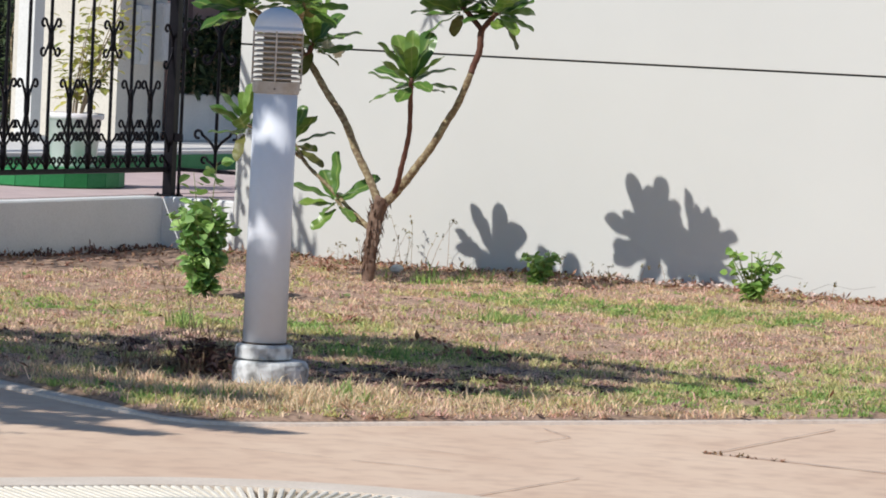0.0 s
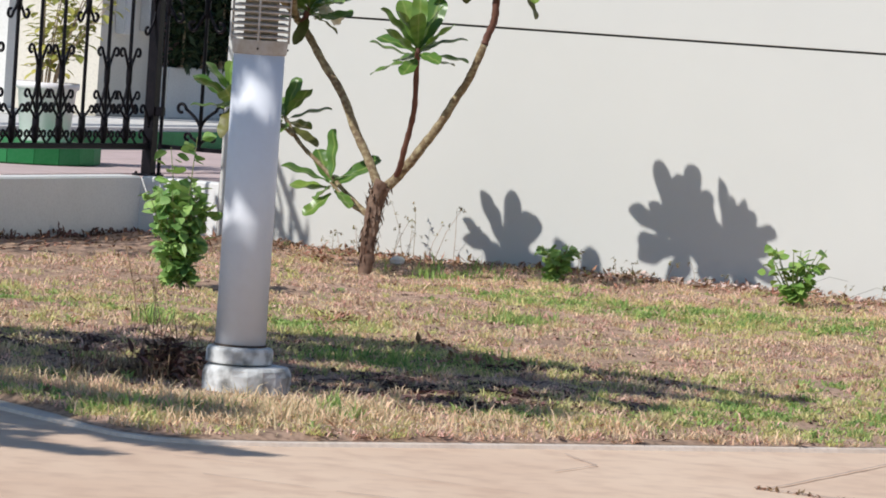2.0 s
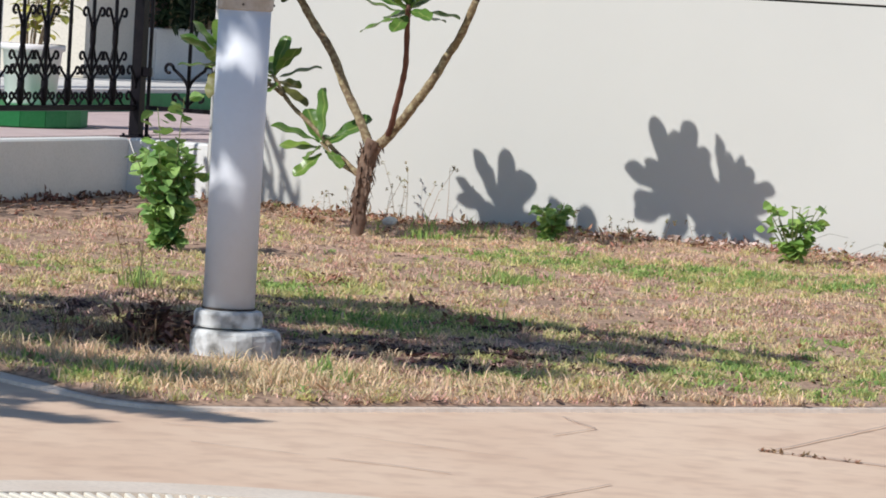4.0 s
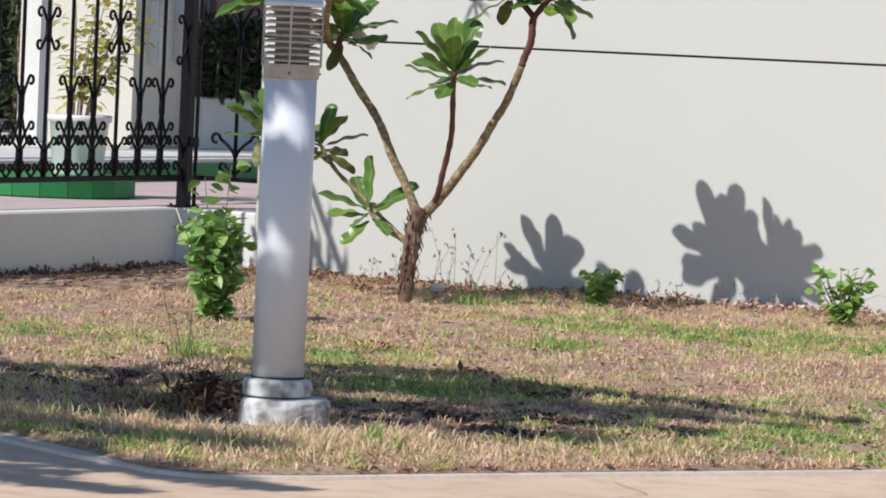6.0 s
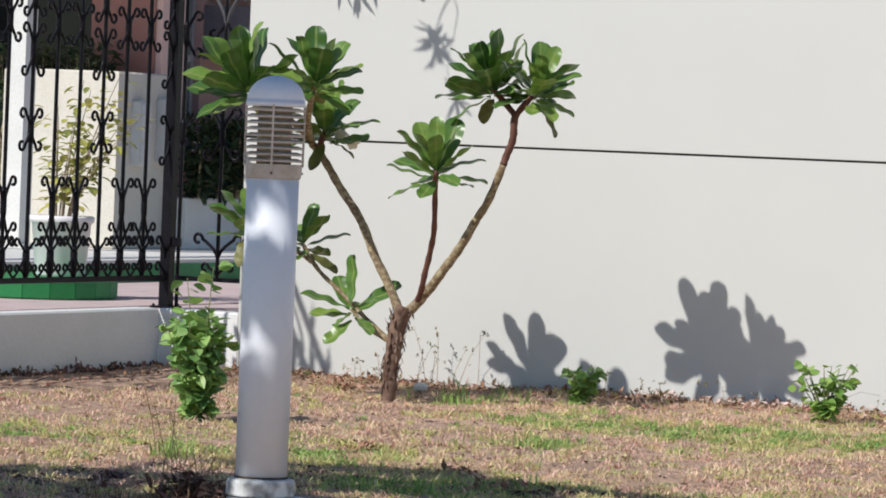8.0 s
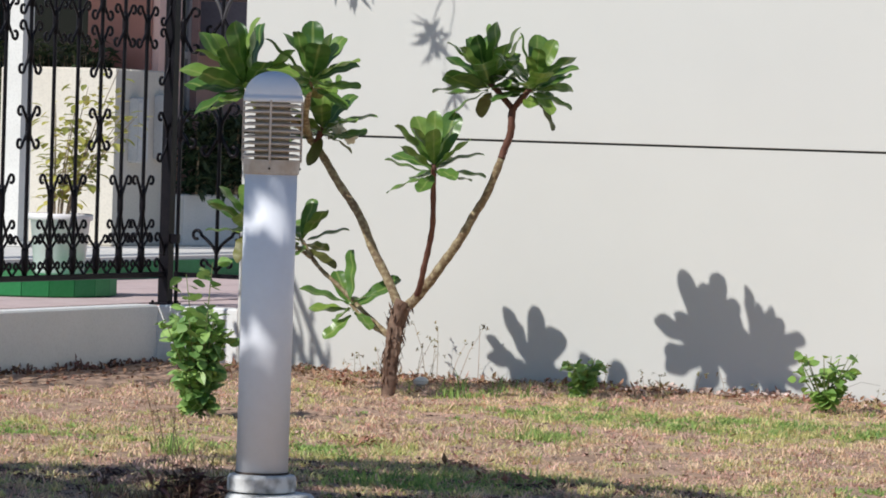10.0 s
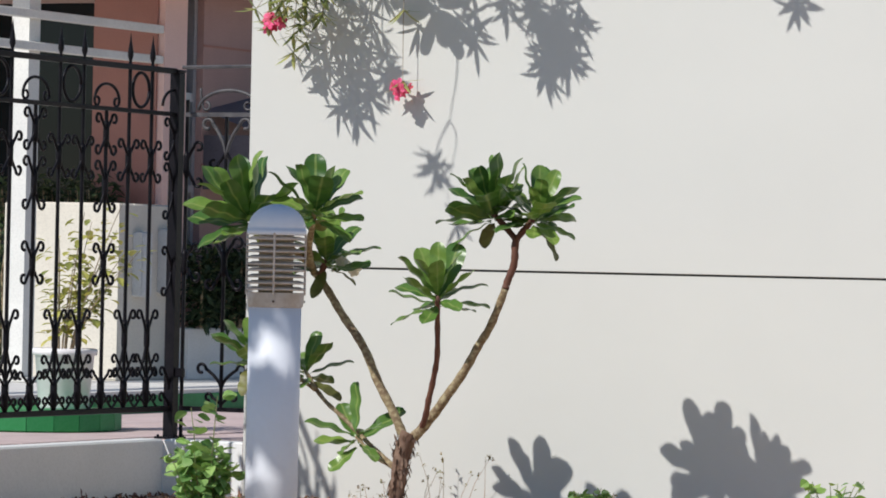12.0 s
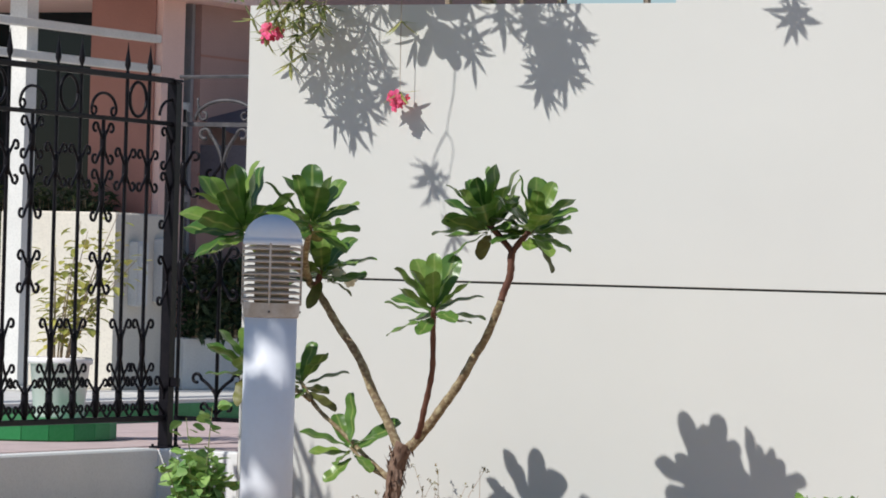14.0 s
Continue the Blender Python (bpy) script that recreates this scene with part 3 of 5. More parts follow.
# narrow iron panel between the post and the wall's end
panel = thing("iron_gate", (-0.2, POST_Y, 0.2635), "narrow closed wrought-iron gate with an arched top", "gate")
PX = Vector((1, 0, 0))
YP, XC = POST_Y, -0.185
# arch, tie bar, upper rail and upper scrolls have sunlight painted in as grey
part("arch", Shape().tube([(XC + 0.01 + 0.15 * math.cos(a), YP, 1.655 + 0.085 * math.sin(a)) for a in [math.pi * k / 16 for k in range(17)]], 0.008, 6), M_IRON_SUNLIT, panel, "arched top bar, sunlight painted in as grey", smooth=True)
part("top_bar", Shape().tube([(-0.405, YP, 1.838), (0.0, YP, 1.842)], 0.008, 6), M_IRON_SUNLIT, panel, "thin tie bar, sunlight painted in as grey")
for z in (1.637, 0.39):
    part("rail", Shape().box(-0.385, -0.004, YP - 0.01, YP + 0.01, z - 0.009, z + 0.009), M_IRON_SUNLIT if z > 1 else M_IRON, panel)
for x, z0, z1 in ((-0.378, 0.2635, 1.70), (XC, 0.39, 1.637)):
    part("bar", Shape().tube([(x, YP, z0), (x, YP, z1)], 0.0085, 6), M_IRON, panel)
for s in (1, -1):
    scroll_parts(panel, M_IRON_SUNLIT, [((XC, YP, 1.45), s, 0.145, 0.092, 0.027, 0.0085), ((XC + s * 0.13, YP, 1.75), -s, 0.075, 0.03, 0.02, 0.006, True)], (PX, PZ))
    scroll_parts(panel, M_IRON, [((XC, YP, 1.50), s, 0.07, 0.06, 0.022, 0.007, True), ((XC, YP, 0.47), s, 0.090, 0.098, 0.023, 0.0075), ((XC, YP, 0.40), s, 0.040, 0.06, 0.018, 0.007)], (PX, PZ))
double_scroll(panel, M_IRON, (XC, YP), (PX, PZ), 0.92, 1.095, 0.068, 0.024, 0.008)
for low_z, high_z in ((1.35, 1.50), (0.95, 1.07)):
    double_scroll(panel, M_IRON, (-0.378, YP), (PX, PZ), low_z, high_z, 0.058, 0.022, 0.007, (1,))
part("latch", Shape().box(-0.405, -0.372, YP - 0.014, YP + 0.014, 0.52, 0.56, 0.003), M_IRON, panel)


# ---- behind the fence: terrace and villa ----
BX, BY = -1.29, 0.34
ringbase = thing("round_planter_base", (BX, BY, 0.2635), "round green-painted concrete planter base on the terrace", "planter base")
part("drum", Shape().lathe([(0.405, 0.0), (0.41, 0.01), (0.41, 0.083), (0.40, 0.09)], (BX, BY, 0.2635), 40), M_GREEN, ringbase)
block = Shape().box(-0.0585, 0.0585, -0.006, 0.006, 0.0, 0.078, 0.004).mesh("block", M_GREEN)
for i in range(22):
    a = 2 * math.pi * i / 22
    piece("block", block, ringbase, pose(BX + 0.412 * math.cos(a), BY + 0.412 * math.sin(a), 0.2675, 0, 0, math.degrees(a) + 90))
PTX, PTY, PTZ = -1.125, 0.385, 0.3535
pot = thing("plant_pot", (PTX, PTY, PTZ), "white glazed tapering plant pot with a leafy shrub", "plant pot")
part("pot", Shape().lathe([(0.10, 0.0), (0.11, 0.01), (0.130, 0.235), (0.142, 0.24), (0.144, 0.262), (0.138, 0.268), (0.126, 0.262), (0.120, 0.22)], (PTX, PTY, PTZ), 32), M_POT, pot, smooth=True)
part("soil", Shape().lathe([(0.12, 0.0), (0.121, 0.012)], (PTX, PTY, PTZ + 0.215), 24), M_SOIL, pot)
leaves = Shape()
for i in range(11):
    a = rng.uniform(0, 2 * math.pi)
    lean = rng.uniform(0.08, 0.38)
    h = rng.uniform(0.40, 0.70)
    pts = [Vector((PTX + 0.03 * math.cos(a) + (lean * math.cos(a) + 0.09) * t ** 1.4, PTY + 0.03 * math.sin(a) + (lean * math.sin(a) + 0.045) * t ** 1.4, PTZ + 0.22 + h * t)) for t in [k / 6 for k in range(7)]]
    part("stem", Shape().tube(pts, [0.005 * (1 - 0.7 * k / 6) for k in range(7)], 5), M_TWIG, pot)
    for k in range(30):
        t = rng.uniform(0.22, 1.0)
        q = pts[min(5, int(t * 6))].lerp(pts[min(6, int(t * 6) + 1)], (t * 6) % 1)
        b = rng.uniform(0, 2 * math.pi)
        tip = q + Vector((math.cos(b), math.sin(b), rng.uniform(-0.3, 0.7))) * rng.uniform(0.02, 0.07)
        leaves.blade(tip, (math.cos(b), math.sin(b), rng.uniform(-0.6, 0.5)), (0, 0, 1), rng.uniform(0.04, 0.065), rng.uniform(0.028, 0.042))
part("foliage", leaves, M_POTLEAF, pot, "sparse yellow-green variegated leaves", kind="stuff")

col = thing("porch_column", (-3.05, 3.05, 0.372), "slender white square porch column", "column")
part("shaft", Shape().box(-3.122, -3.016, 2.997, 3.103, 0.40, 4.2, 0.006), M_WHITE, col)
part("plinth", Shape().box(-3.13, -2.97, 2.97, 3.13, 0.3735, 0.40, 0.004), M_WHITE, col)
pier = Shape().box(-3.62, -2.90, 3.74, 3.90, 0.372, 1.32, 0.01).box(-3.10, -2.90, 3.90, 4.28, 0.372, 1.32, 0.01)
setting("wall_pier", pier, M_CREAM, "cream rendered low garden wall with a corner", category="low wall")
for y, z0, z1 in ((3.94, 0.82, 1.17), (4.20, 0.84, 1.19)):
    mb = thing("meter_box", (-2.90, y, z0), "pale grey wall-mounted meter box", "meter box", group="meter boxes on the pier")
    part("case", Shape().box(-2.899, -2.845, y - 0.055, y + 0.055, z0, z1, 0.008), M_PLASTIC, mb)
    part("door", Shape().box(-2.844, -2.838, y - 0.045, y + 0.045, z0 + 0.02, z1 - 0.02, 0.002), M_PLASTIC, mb)
    part("latch", Shape().box(-2.837, -2.831, y + 0.0, y + 0.04, z1 - 0.12, z1 - 0.11), M_FRAME, mb)
villa = thing("villa", (-4.0, 5.5, 0.372), "pink and terracotta rendered villa with dark glazing", "house")
part("corner_wall", Shape().box(-3.35, -2.975, 4.30, 4.54, 0.375, 6.0), M_PINK, villa, "pale pink rendered corner")
part("return_wall", Shape().box(-3.42, -3.015, 4.285, 4.298, 0.375, 6.0), M_TERRA, villa, "terracotta rendered return")
part("side_wall", Shape().box(-3.42, -2.975, 4.72, 9.5, 0.375, 6.0), M_MAUVE, villa, "mauve rendered side wall")
for z in (1.55, 2.21, 2.9):
    part("band", Shape().box(-2.977, -2.971, 4.72, 9.5, z, z + 0.012), M_TERRA, villa)
win = part("window", Shape().box(-3.095, -3.065, 4.542, 4.718, 0.9, 6.0), M_GLASS, villa, "tall narrow dark window")
part("frame", Shape().box(-3.065, -3.015, 4.685, 4.717, 0.9, 6.0).box(-3.065, -3.015, 4.543, 4.685, 1.90, 1.95).box(-3.065, -3.015, 4.543, 4.685, 1.40, 1.44), M_FRAME, win)
part("window_sill_wall", Shape().box(-3.1, -3.015, 4.542, 4.718, 0.375, 0.9), M_PINK, villa)
part("back_wall", Shape().box(-5.4, -5.2, 4.0, 9.0, 0.375, 6.0), M_TERRA, villa)
part("recess_wall", Shape().box(-5.2, -3.30, 5.30, 5.5, 0.375, 6.0), M_TERRA, villa)
part("awning", Shape().poly([(-2.973, 4.74, 1.86), (-2.973, 6.2, 2.12), (-2.60, 6.2, 1.98), (-2.60, 4.74, 1.72)]).box(-2.605, -2.585, 4.74, 6.2, 1.42, 1.70).box(-2.973, -2.605, 4.74, 4.76, 1.42, 1.72), M_SLATE, villa, "dark slate-grey awning")
part("roof", Shape().box(-5.4, -2.2, 3.2, 9.5, 5.8, 6.0), M_PINK, villa)
part("canopy", Shape().box(-5.2, -2.75, 2.75, 5.4, 2.50, 2.75), M_PINK, villa, "projecting pink porch slab")
for x0, x1 in ((-5.1, -4.5), (-4.45, -3.95), (-3.9, -3.35)):
    dr = part("glass_door", Shape().box(x0 + 0.04, x1 - 0.04, 5.26, 5.28, 0.45, 2.7), M_GLASS, villa, "dark sliding glass door")
    part("frame", Shape().box(x0, x0 + 0.045, 5.24, 5.299, 0.375, 2.75).box(x1 - 0.045, x1, 5.24, 5.299, 0.375, 2.75).box(x0 + 0.045, x1 - 0.045, 5.24, 5.299, 2.70, 2.75).box(x0 + 0.045, x1 - 0.045, 5.24, 5.299, 0.375, 0.45), M_FRAME, dr)
for z in (2.278, 2.112):
    bm_ = thing("porch_beam", (-3.0, 3.7, z), "white painted horizontal porch beam", "beam", group="porch beams")
    part("beam", Shape().box(-3.02, -2.972, -2.0, 4.284, z - 0.022, z + 0.022, 0.004), M_WHITE, bm_)
low2 = Shape().box(-2.855, -2.79, 4.30, 8.5, 0.372, 0.655, 0.008)
setting("wall_planter", low2, M_WHITE, "white rendered planter wall along the villa", category="planter wall")


def hedge(name, x0, x1, y0, y1, z0, z1, count, label, size=0.05):
    ob = thing(name, ((x0 + x1) / 2, (y0 + y1) / 2, z0), label, "hedge")
    lf = Shape()
    for i in range(max(4, count // 90)):
        x, y = rng.uniform(x0 + 0.04, x1 - 0.04), rng.uniform(y0 + 0.04, y1 - 0.04)
        part("stem", Shape().tube([(x, y, z0), (x + rng.gauss(0, 0.02), y + rng.gauss(0, 0.03), (z0 + z1) / 2), (x + rng.gauss(0, 0.03), y + rng.gauss(0, 0.05), z1 - 0.06)], [0.01, 0.007, 0.003], 5), M_BARK, ob)
    for i in range(count):
        p = Vector((rng.uniform(x0, x1), rng.uniform(y0, y1), z0 + (z1 - z0) * rng.uniform(0.02, 1.0)))
        p.z += 0.06 * noise.noise(p * 7)
        lf.blade(p, (rng.gauss(0, 1), rng.gauss(0, 1), rng.gauss(0.2, 0.6)), (rng.gauss(0, .4), rng.gauss(0, .4), 1), rng.uniform(0.7, 1.3) * size, rng.uniform(0.3, 0.5) * size, shape=(0, 1, 0))
    part("foliage", lf, M_HEDGE, ob, kind="stuff")
    return ob


hedge("hedge", -2.85, -2.74, 4.36, 6.6, 0.656, 1.08, 5200, "dark green hedge in the shaded planter", 0.075)
hedge("hedge", -3.9, -3.14, 3.95, 4.2, 0.375, 1.45, 3500, "dark green shrub behind the cream pier", 0.07)


# ---- bollard lamp on the lawn ----
QX, QY = 3.175, -5.405
boll = thing("bollard_lamp", (QX, QY, 0.0), "white cylindrical bollard lamp with louvred head, chipped base", "bollard lamp")
part("plinth", Shape().lathe([(0.120, -0.03), (0.121, 0.03), (0.118, 0.045), (0.112, 0.052), (0.08, 0.055)], (QX + 0.021, QY + 0.009, -0.004), 18, 0.05), M_BASE, boll, "chipped grey-white concrete plinth", smooth=False)
part("collar", Shape().lathe([(0.090, 0.055), (0.092, 0.060), (0.091, 0.090), (0.087, 0.098), (0.066, 0.101)], (QX, QY, 0), 20, 0.03), M_BASE, boll, "chipped painted collar")
part("rust_ring", Shape().lathe([(0.0715, 0.101), (0.0715, 0.106)], (QX, QY, 0), 32), M_DARKGAP, boll)
part("shaft", Shape().lathe([(0.069, 0.104), (0.0695, 0.5), (0.0695, 0.905)], (QX, QY, 0), 48), M_POST, boll, smooth=True)
part("neck", Shape().lathe([(0.0695, 0.892), (0.0735, 0.895), (0.0755, 0.920), (0.0755, 0.931)], (QX, QY, 0), 48), M_LOUVRE, boll)
part("diffuser", Shape().lathe([(0.046, 0.931), (0.046, 1.085)], (QX, QY, 0), 24), M_DIFFUSER, boll, "yellowed inner tube", smooth=True)
for i in range(9):
    z = 0.938 + i * 0.0166
    part("louvre", Shape().lathe([(0.060, z + 0.006), (0.076, z - 0.001), (0.078, z + 0.001), (0.0775, z + 0.004), (0.061, z + 0.009)], (QX, QY, 0), 40), M_LOUVRE, boll, smooth=False)
for a in (-65, 25, 115, 205):
    q = radians(a)
    part("strut", Shape().tube([(QX + 0.077 * math.cos(q), QY + 0.077 * math.sin(q), 0.925), (QX + 0.077 * math.cos(q), QY + 0.077 * math.sin(q), 1.088)], 0.0032, 6), M_LOUVRE, boll)
dome = [(0.0775, 1.083), (0.0785, 1.087), (0.0785, 1.097)] + [(0.077 * math.cos(a), 1.097 + 0.068 * math.sin(a)) for a in [math.pi / 2 * k / 12 for k in range(12)]] + [(0.002, 1.165)]
part("dome", Shape().lathe(dome, (QX, QY, 0), 48), M_POST, boll, "smooth white domed cap", smooth=True)
for a in (-65, 25):
    q = radians(a)
    part("screw", Shape().tube([(QX + 0.075 * math.cos(q), QY + 0.075 * math.sin(q), 0.908), (QX + 0.0785 * math.cos(q), QY + 0.0785 * math.sin(q), 0.908)], 0.003, 8), M_DARKGAP, boll)


# the lamp stands on its plinth, a little above the soil
for o in boll.children_recursive:
    for vert in o.data.vertices:
        low_end = vert.co.z < -0.01
        vert.co = (vert.co.x * 0.974, vert.co.y * 0.974, vert.co.z if low_end else vert.co.z * 0.974 + 0.026)
boll.location = (3.286, -5.662, 0.0)


# ---- plumeria tree ----
def plumeria_leaf(name, length, width, bend, material):
    sh = Shape()
    rows, colsn = 18, 4
    uv = []
    for i in range(rows + 1):
        t = i / rows
        if t < 0.55:
            half = width * 0.5 * (0.10 + 0.86 * math.sin(math.pi / 2 * t / 0.55) ** 1.15)
        elif t < 0.78:
            half = width * 0.5 * (0.96 + 0.04 * math.sin(math.pi * (t - 0.55) / 0.46))
        else:
            half = width * 0.5 * max(0.30, math.sqrt(max(0.0, 1 - ((t - 0.78) / 0.225) ** 2)))
        zc = -bend * length * t * t
        for j in range(colsn + 1):
            s = j / colsn * 2 - 1
            sh.v.append((s * half, length * t * (1 - 0.08 * bend), zc + 0.22 * half * abs(s) + 0.004 * math.sin(t * 16 + s)))
            uv.append((j / colsn, t))
    for i in range(rows):
        for j in range(colsn):
            a = i * (colsn + 1) + j
            sh.f.append((a, a + 1, a + colsn + 2, a + colsn + 1))
    me = sh.mesh(name, material, True)
    layer = me.uv_layers.new(name="UVMap")
    for loop in me.loops:
        layer.data[loop.index].uv = uv[loop.vertex_index]
    return me


LEAVES = [plumeria_leaf("leaf", 0.195, 0.072, b, M_LEAF) for b in (-0.10, 0.02, 0.12, 0.25)]
OLD_LEAVES = [plumeria_leaf("old_leaf", 0.175, 0.066, b, M_LEAF_OLD) for b in (0.25, 0.45)]


def seen_at(x, z, v):
    """Keeps a point of the plane y = -1 on its line of sight when it moves to y = -v."""
    return Vector((x + 0.487 * (v - 1), -v, z - 0.02 * (z - 1.0) * (v - 1)))


def bend_line(pts, wiggle=0.008, n=6, seed=0):
    """A smooth, slightly wavy line through pts."""
    pts = [Vector(p) for p in pts]
    out = []
    for i in range(len(pts) - 1):
        p0, p1, p2, p3 = pts[max(i - 1, 0)], pts[i], pts[i + 1], pts[min(i + 2, len(pts) - 1)]
        for k in range(n):
            t = k / n
            q = 0.5 * ((2 * p1) + (p2 - p0) * t + (2 * p0 - 5 * p1 + 4 * p2 - p3) * t * t + (3 * p1 - p0 - 3 * p2 + p3) * t ** 3)
            out.append(q + wiggle * Vector((noise.noise((seed, i + t, 1)), noise.noise((seed, i + t, 5)), 0)))
    return out + [pts[-1]]


tree = thing("plumeria_tree", (1.24, -1.0, 0.0), "young plumeria tree with glossy leaf rosettes on bare branches", "tree")


def limb(name, pts, r0, r1, material, seed=0):
    line = bend_line(pts, seed=seed)
    m = len(line) - 1
    return part(name, Shape().tube(line, [r0 + (r1 - r0) * (i / m) + 0.0012 * math.sin(i * 2.1 + seed) for i in range(m + 1)], 10), material, tree, smooth=True)


def rosette(at, way, count, parent, spread=(15, 105), scale=1.0, seed=0, old=2):
    """Leaves fanned round the tip of a shoot."""
    r = random.Random(seed)
    at, way = Vector(at), Vector(way).normalized()
    turn = way.to_track_quat("Z", "Y").to_matrix().to_4x4()
    for i in range(count):
        t = (i + 0.5) / count
        tilt = spread[0] + (spread[1] - spread[0]) * t ** 0.9 + r.uniform(-7, 7)
        az = i * 137.5 + r.uniform(-12, 12)
        s = scale * r.uniform(0.82, 1.12) * (0.82 + 0.22 * math.sin(math.pi * min(1, t * 0.9 + 0.15)))
        data = r.choice(LEAVES) if i < count - old else r.choice(OLD_LEAVES)
        m = (Matrix.Translation(at - way * (0.045 * t)) @ turn @ pose(0, 0, 0, 0, 0, az) @ pose(0, 0, 0, 90 - tilt, 0, 0) @ pose(0, 0, 0, 0, r.uniform(-25, 25), 0)
             @ pose(0, 0.012, 0) @ Matrix.Diagonal((s * r.uniform(0.85, 1.15), s, s, 1)))
        piece("leaf", data, parent, m)


limb("trunk", [(1.236, -1.0, -0.04), (1.236, -1.0, 0.03), (1.240, -1.0, 0.107), (1.249, -1.0, 0.183), (1.257, -1.0, 0.26), (1.278, -1.0, 0.337), (1.292, -1.0, 0.375)], 0.026, 0.036, M_TRUNK, 1)
shreds = Shape()
for i in range(120):
    t, a = rng.uniform(0.2, 1.0), rng.uniform(0, 2 * math.pi)
    c = Vector((1.234 + 0.05 * t * t, -1.0, 0.37 * t))
    q = c + Vector((math.cos(a), math.sin(a), 0)) * (0.026 + 0.010 * t)
    shreds.blade(q, (math.cos(a) * 0.25, math.sin(a) * 0.25, rng.choice((-1, 1))), (math.cos(a), math.sin(a), 0), rng.uniform(0.02, 0.05), rng.uniform(0.008, 0.018), droop=-0.15, shape=(0.5, 1, 0.2))
part("peeling_bark", shreds, M_TRUNK, tree, "dark peeling bark", kind="stuff")
a_top = seen_at(0.861, 0.982, 1.0)
limb("branch", [(1.278, -1.0, 0.35), seen_at(1.252, 0.392, 1.0), seen_at(1.183, 0.515, 1.0), seen_at(1.106, 0.664, 1.0), seen_at(1.004, 0.803, 1.0), seen_at(0.927, 0.91, 1.0), a_top], 0.019, 0.015, M_BARK, 2)
tips = {
    "A1": seen_at(0.60, 1.19, 1.45), "A2": seen_at(0.885, 1.215, 1.42), "A3": seen_at(0.915, 1.03, 1.0),
    "B": seen_at(1.407, 0.905, 1.30), "CL": seen_at(1.62, 1.225, 1.07), "CR": seen_at(1.81, 1.215, 1.08),
    "D": seen_at(1.06, 0.355, 1.0), "E1": seen_at(0.83, 0.60, 0.95), "E2": seen_at(0.60, 0.66, 1.1),
}
limb("branch", [a_top, seen_at(0.80, 1.05, 1.15), tips["A1"]], 0.014, 0.011, M_BARK, 3)
limb("branch", [a_top, seen_at(0.85, 1.07, 1.18), tips["A2"]], 0.014, 0.011, M_BARK, 4)
limb("branch", [seen_at(0.885, 0.95, 1.0), tips["A3"]], 0.015, 0.012, M_SHOOT, 5)
c_fork = Vector((1.344, -1.0, 0.392))
limb("branch", [(1.285, -1.0, 0.345), c_fork, seen_at(1.426, 0.491, 1.01), seen_at(1.496, 0.584, 1.02), seen_at(1.565, 0.695, 1.03), seen_at(1.625, 0.79, 1.04), seen_at(1.685, 0.935, 1.06)], 0.021, 0.014, M_BARK, 6)
limb("branch", [seen_at(1.685, 0.935, 1.06), seen_at(1.705, 0.99, 1.06), seen_at(1.722, 1.05, 1.07), seen_at(1.729, 1.125, 1.07)], 0.0145, 0.0145, M_SHOOT, 7)
limb("branch", [seen_at(1.727, 1.12, 1.07), tips["CL"]], 0.013, 0.011, M_SHOOT, 8)
limb("branch", [seen_at(1.727, 1.12, 1.07), tips["CR"]], 0.013, 0.011, M_SHOOT, 9)
limb("branch", [c_fork, seen_at(1.366, 0.468, 1.07), seen_at(1.392, 0.587, 1.13), seen_at(1.408, 0.716, 1.22), tips["B"]], 0.012, 0.0105, M_SHOOT, 10)
limb("branch", [(1.245, -1.0, 0.232), seen_at(1.14, 0.286, 1.0), tips["D"]], 0.008, 0.006, M_BARK, 11)
limb("branch", [(1.245, -1.0, 0.236), seen_at(1.114, 0.331, 0.98), seen_at(1.014, 0.414, 0.97), seen_at(0.913, 0.493, 0.96), tips["E1"]], 0.0095, 0.008, M_BARK, 12)
limb("branch", [seen_at(0.88, 0.525, 0.96), seen_at(0.75, 0.60, 1.03), tips["E2"]], 0.008, 0.008, M_BARK, 13)
rosette(tips["A1"], (-0.25, -0.25, 1), 24, tree, seed=11, scale=1.20, old=1)
rosette(tips["A2"], (0.08, -0.2, 1), 22, tree, seed=12, scale=1.10, old=1)
rosette(tips["A3"], (0.05, -0.25, 1), 19, tree, seed=13, scale=1.04, old=2)
rosette(tips["B"], (0.05, -0.15, 1), 20, tree, seed=14, scale=1.02, spread=(10, 110), old=0)
rosette(tips["CL"], (-0.28, -0.15, 1), 28, tree, seed=15, scale=1.07, spread=(8, 98), old=1)
rosette(tips["CR"], (0.32, -0.15, 1), 26, tree, seed=16, scale=1.02, spread=(10, 116), old=1)
rosette(tips["D"], (-0.1, -0.5, 0.9), 10, tree, seed=23, scale=1.0, spread=(35, 100), old=0)
rosette(tips["E1"], (-0.1, -0.2, 1), 11, tree, seed=18, scale=0.92, spread=(35, 115), old=2)
rosette(tips["E2"], (-0.1, -0.2, 1), 14, tree, seed=19, scale=0.95, spread=(15, 110), old=2)


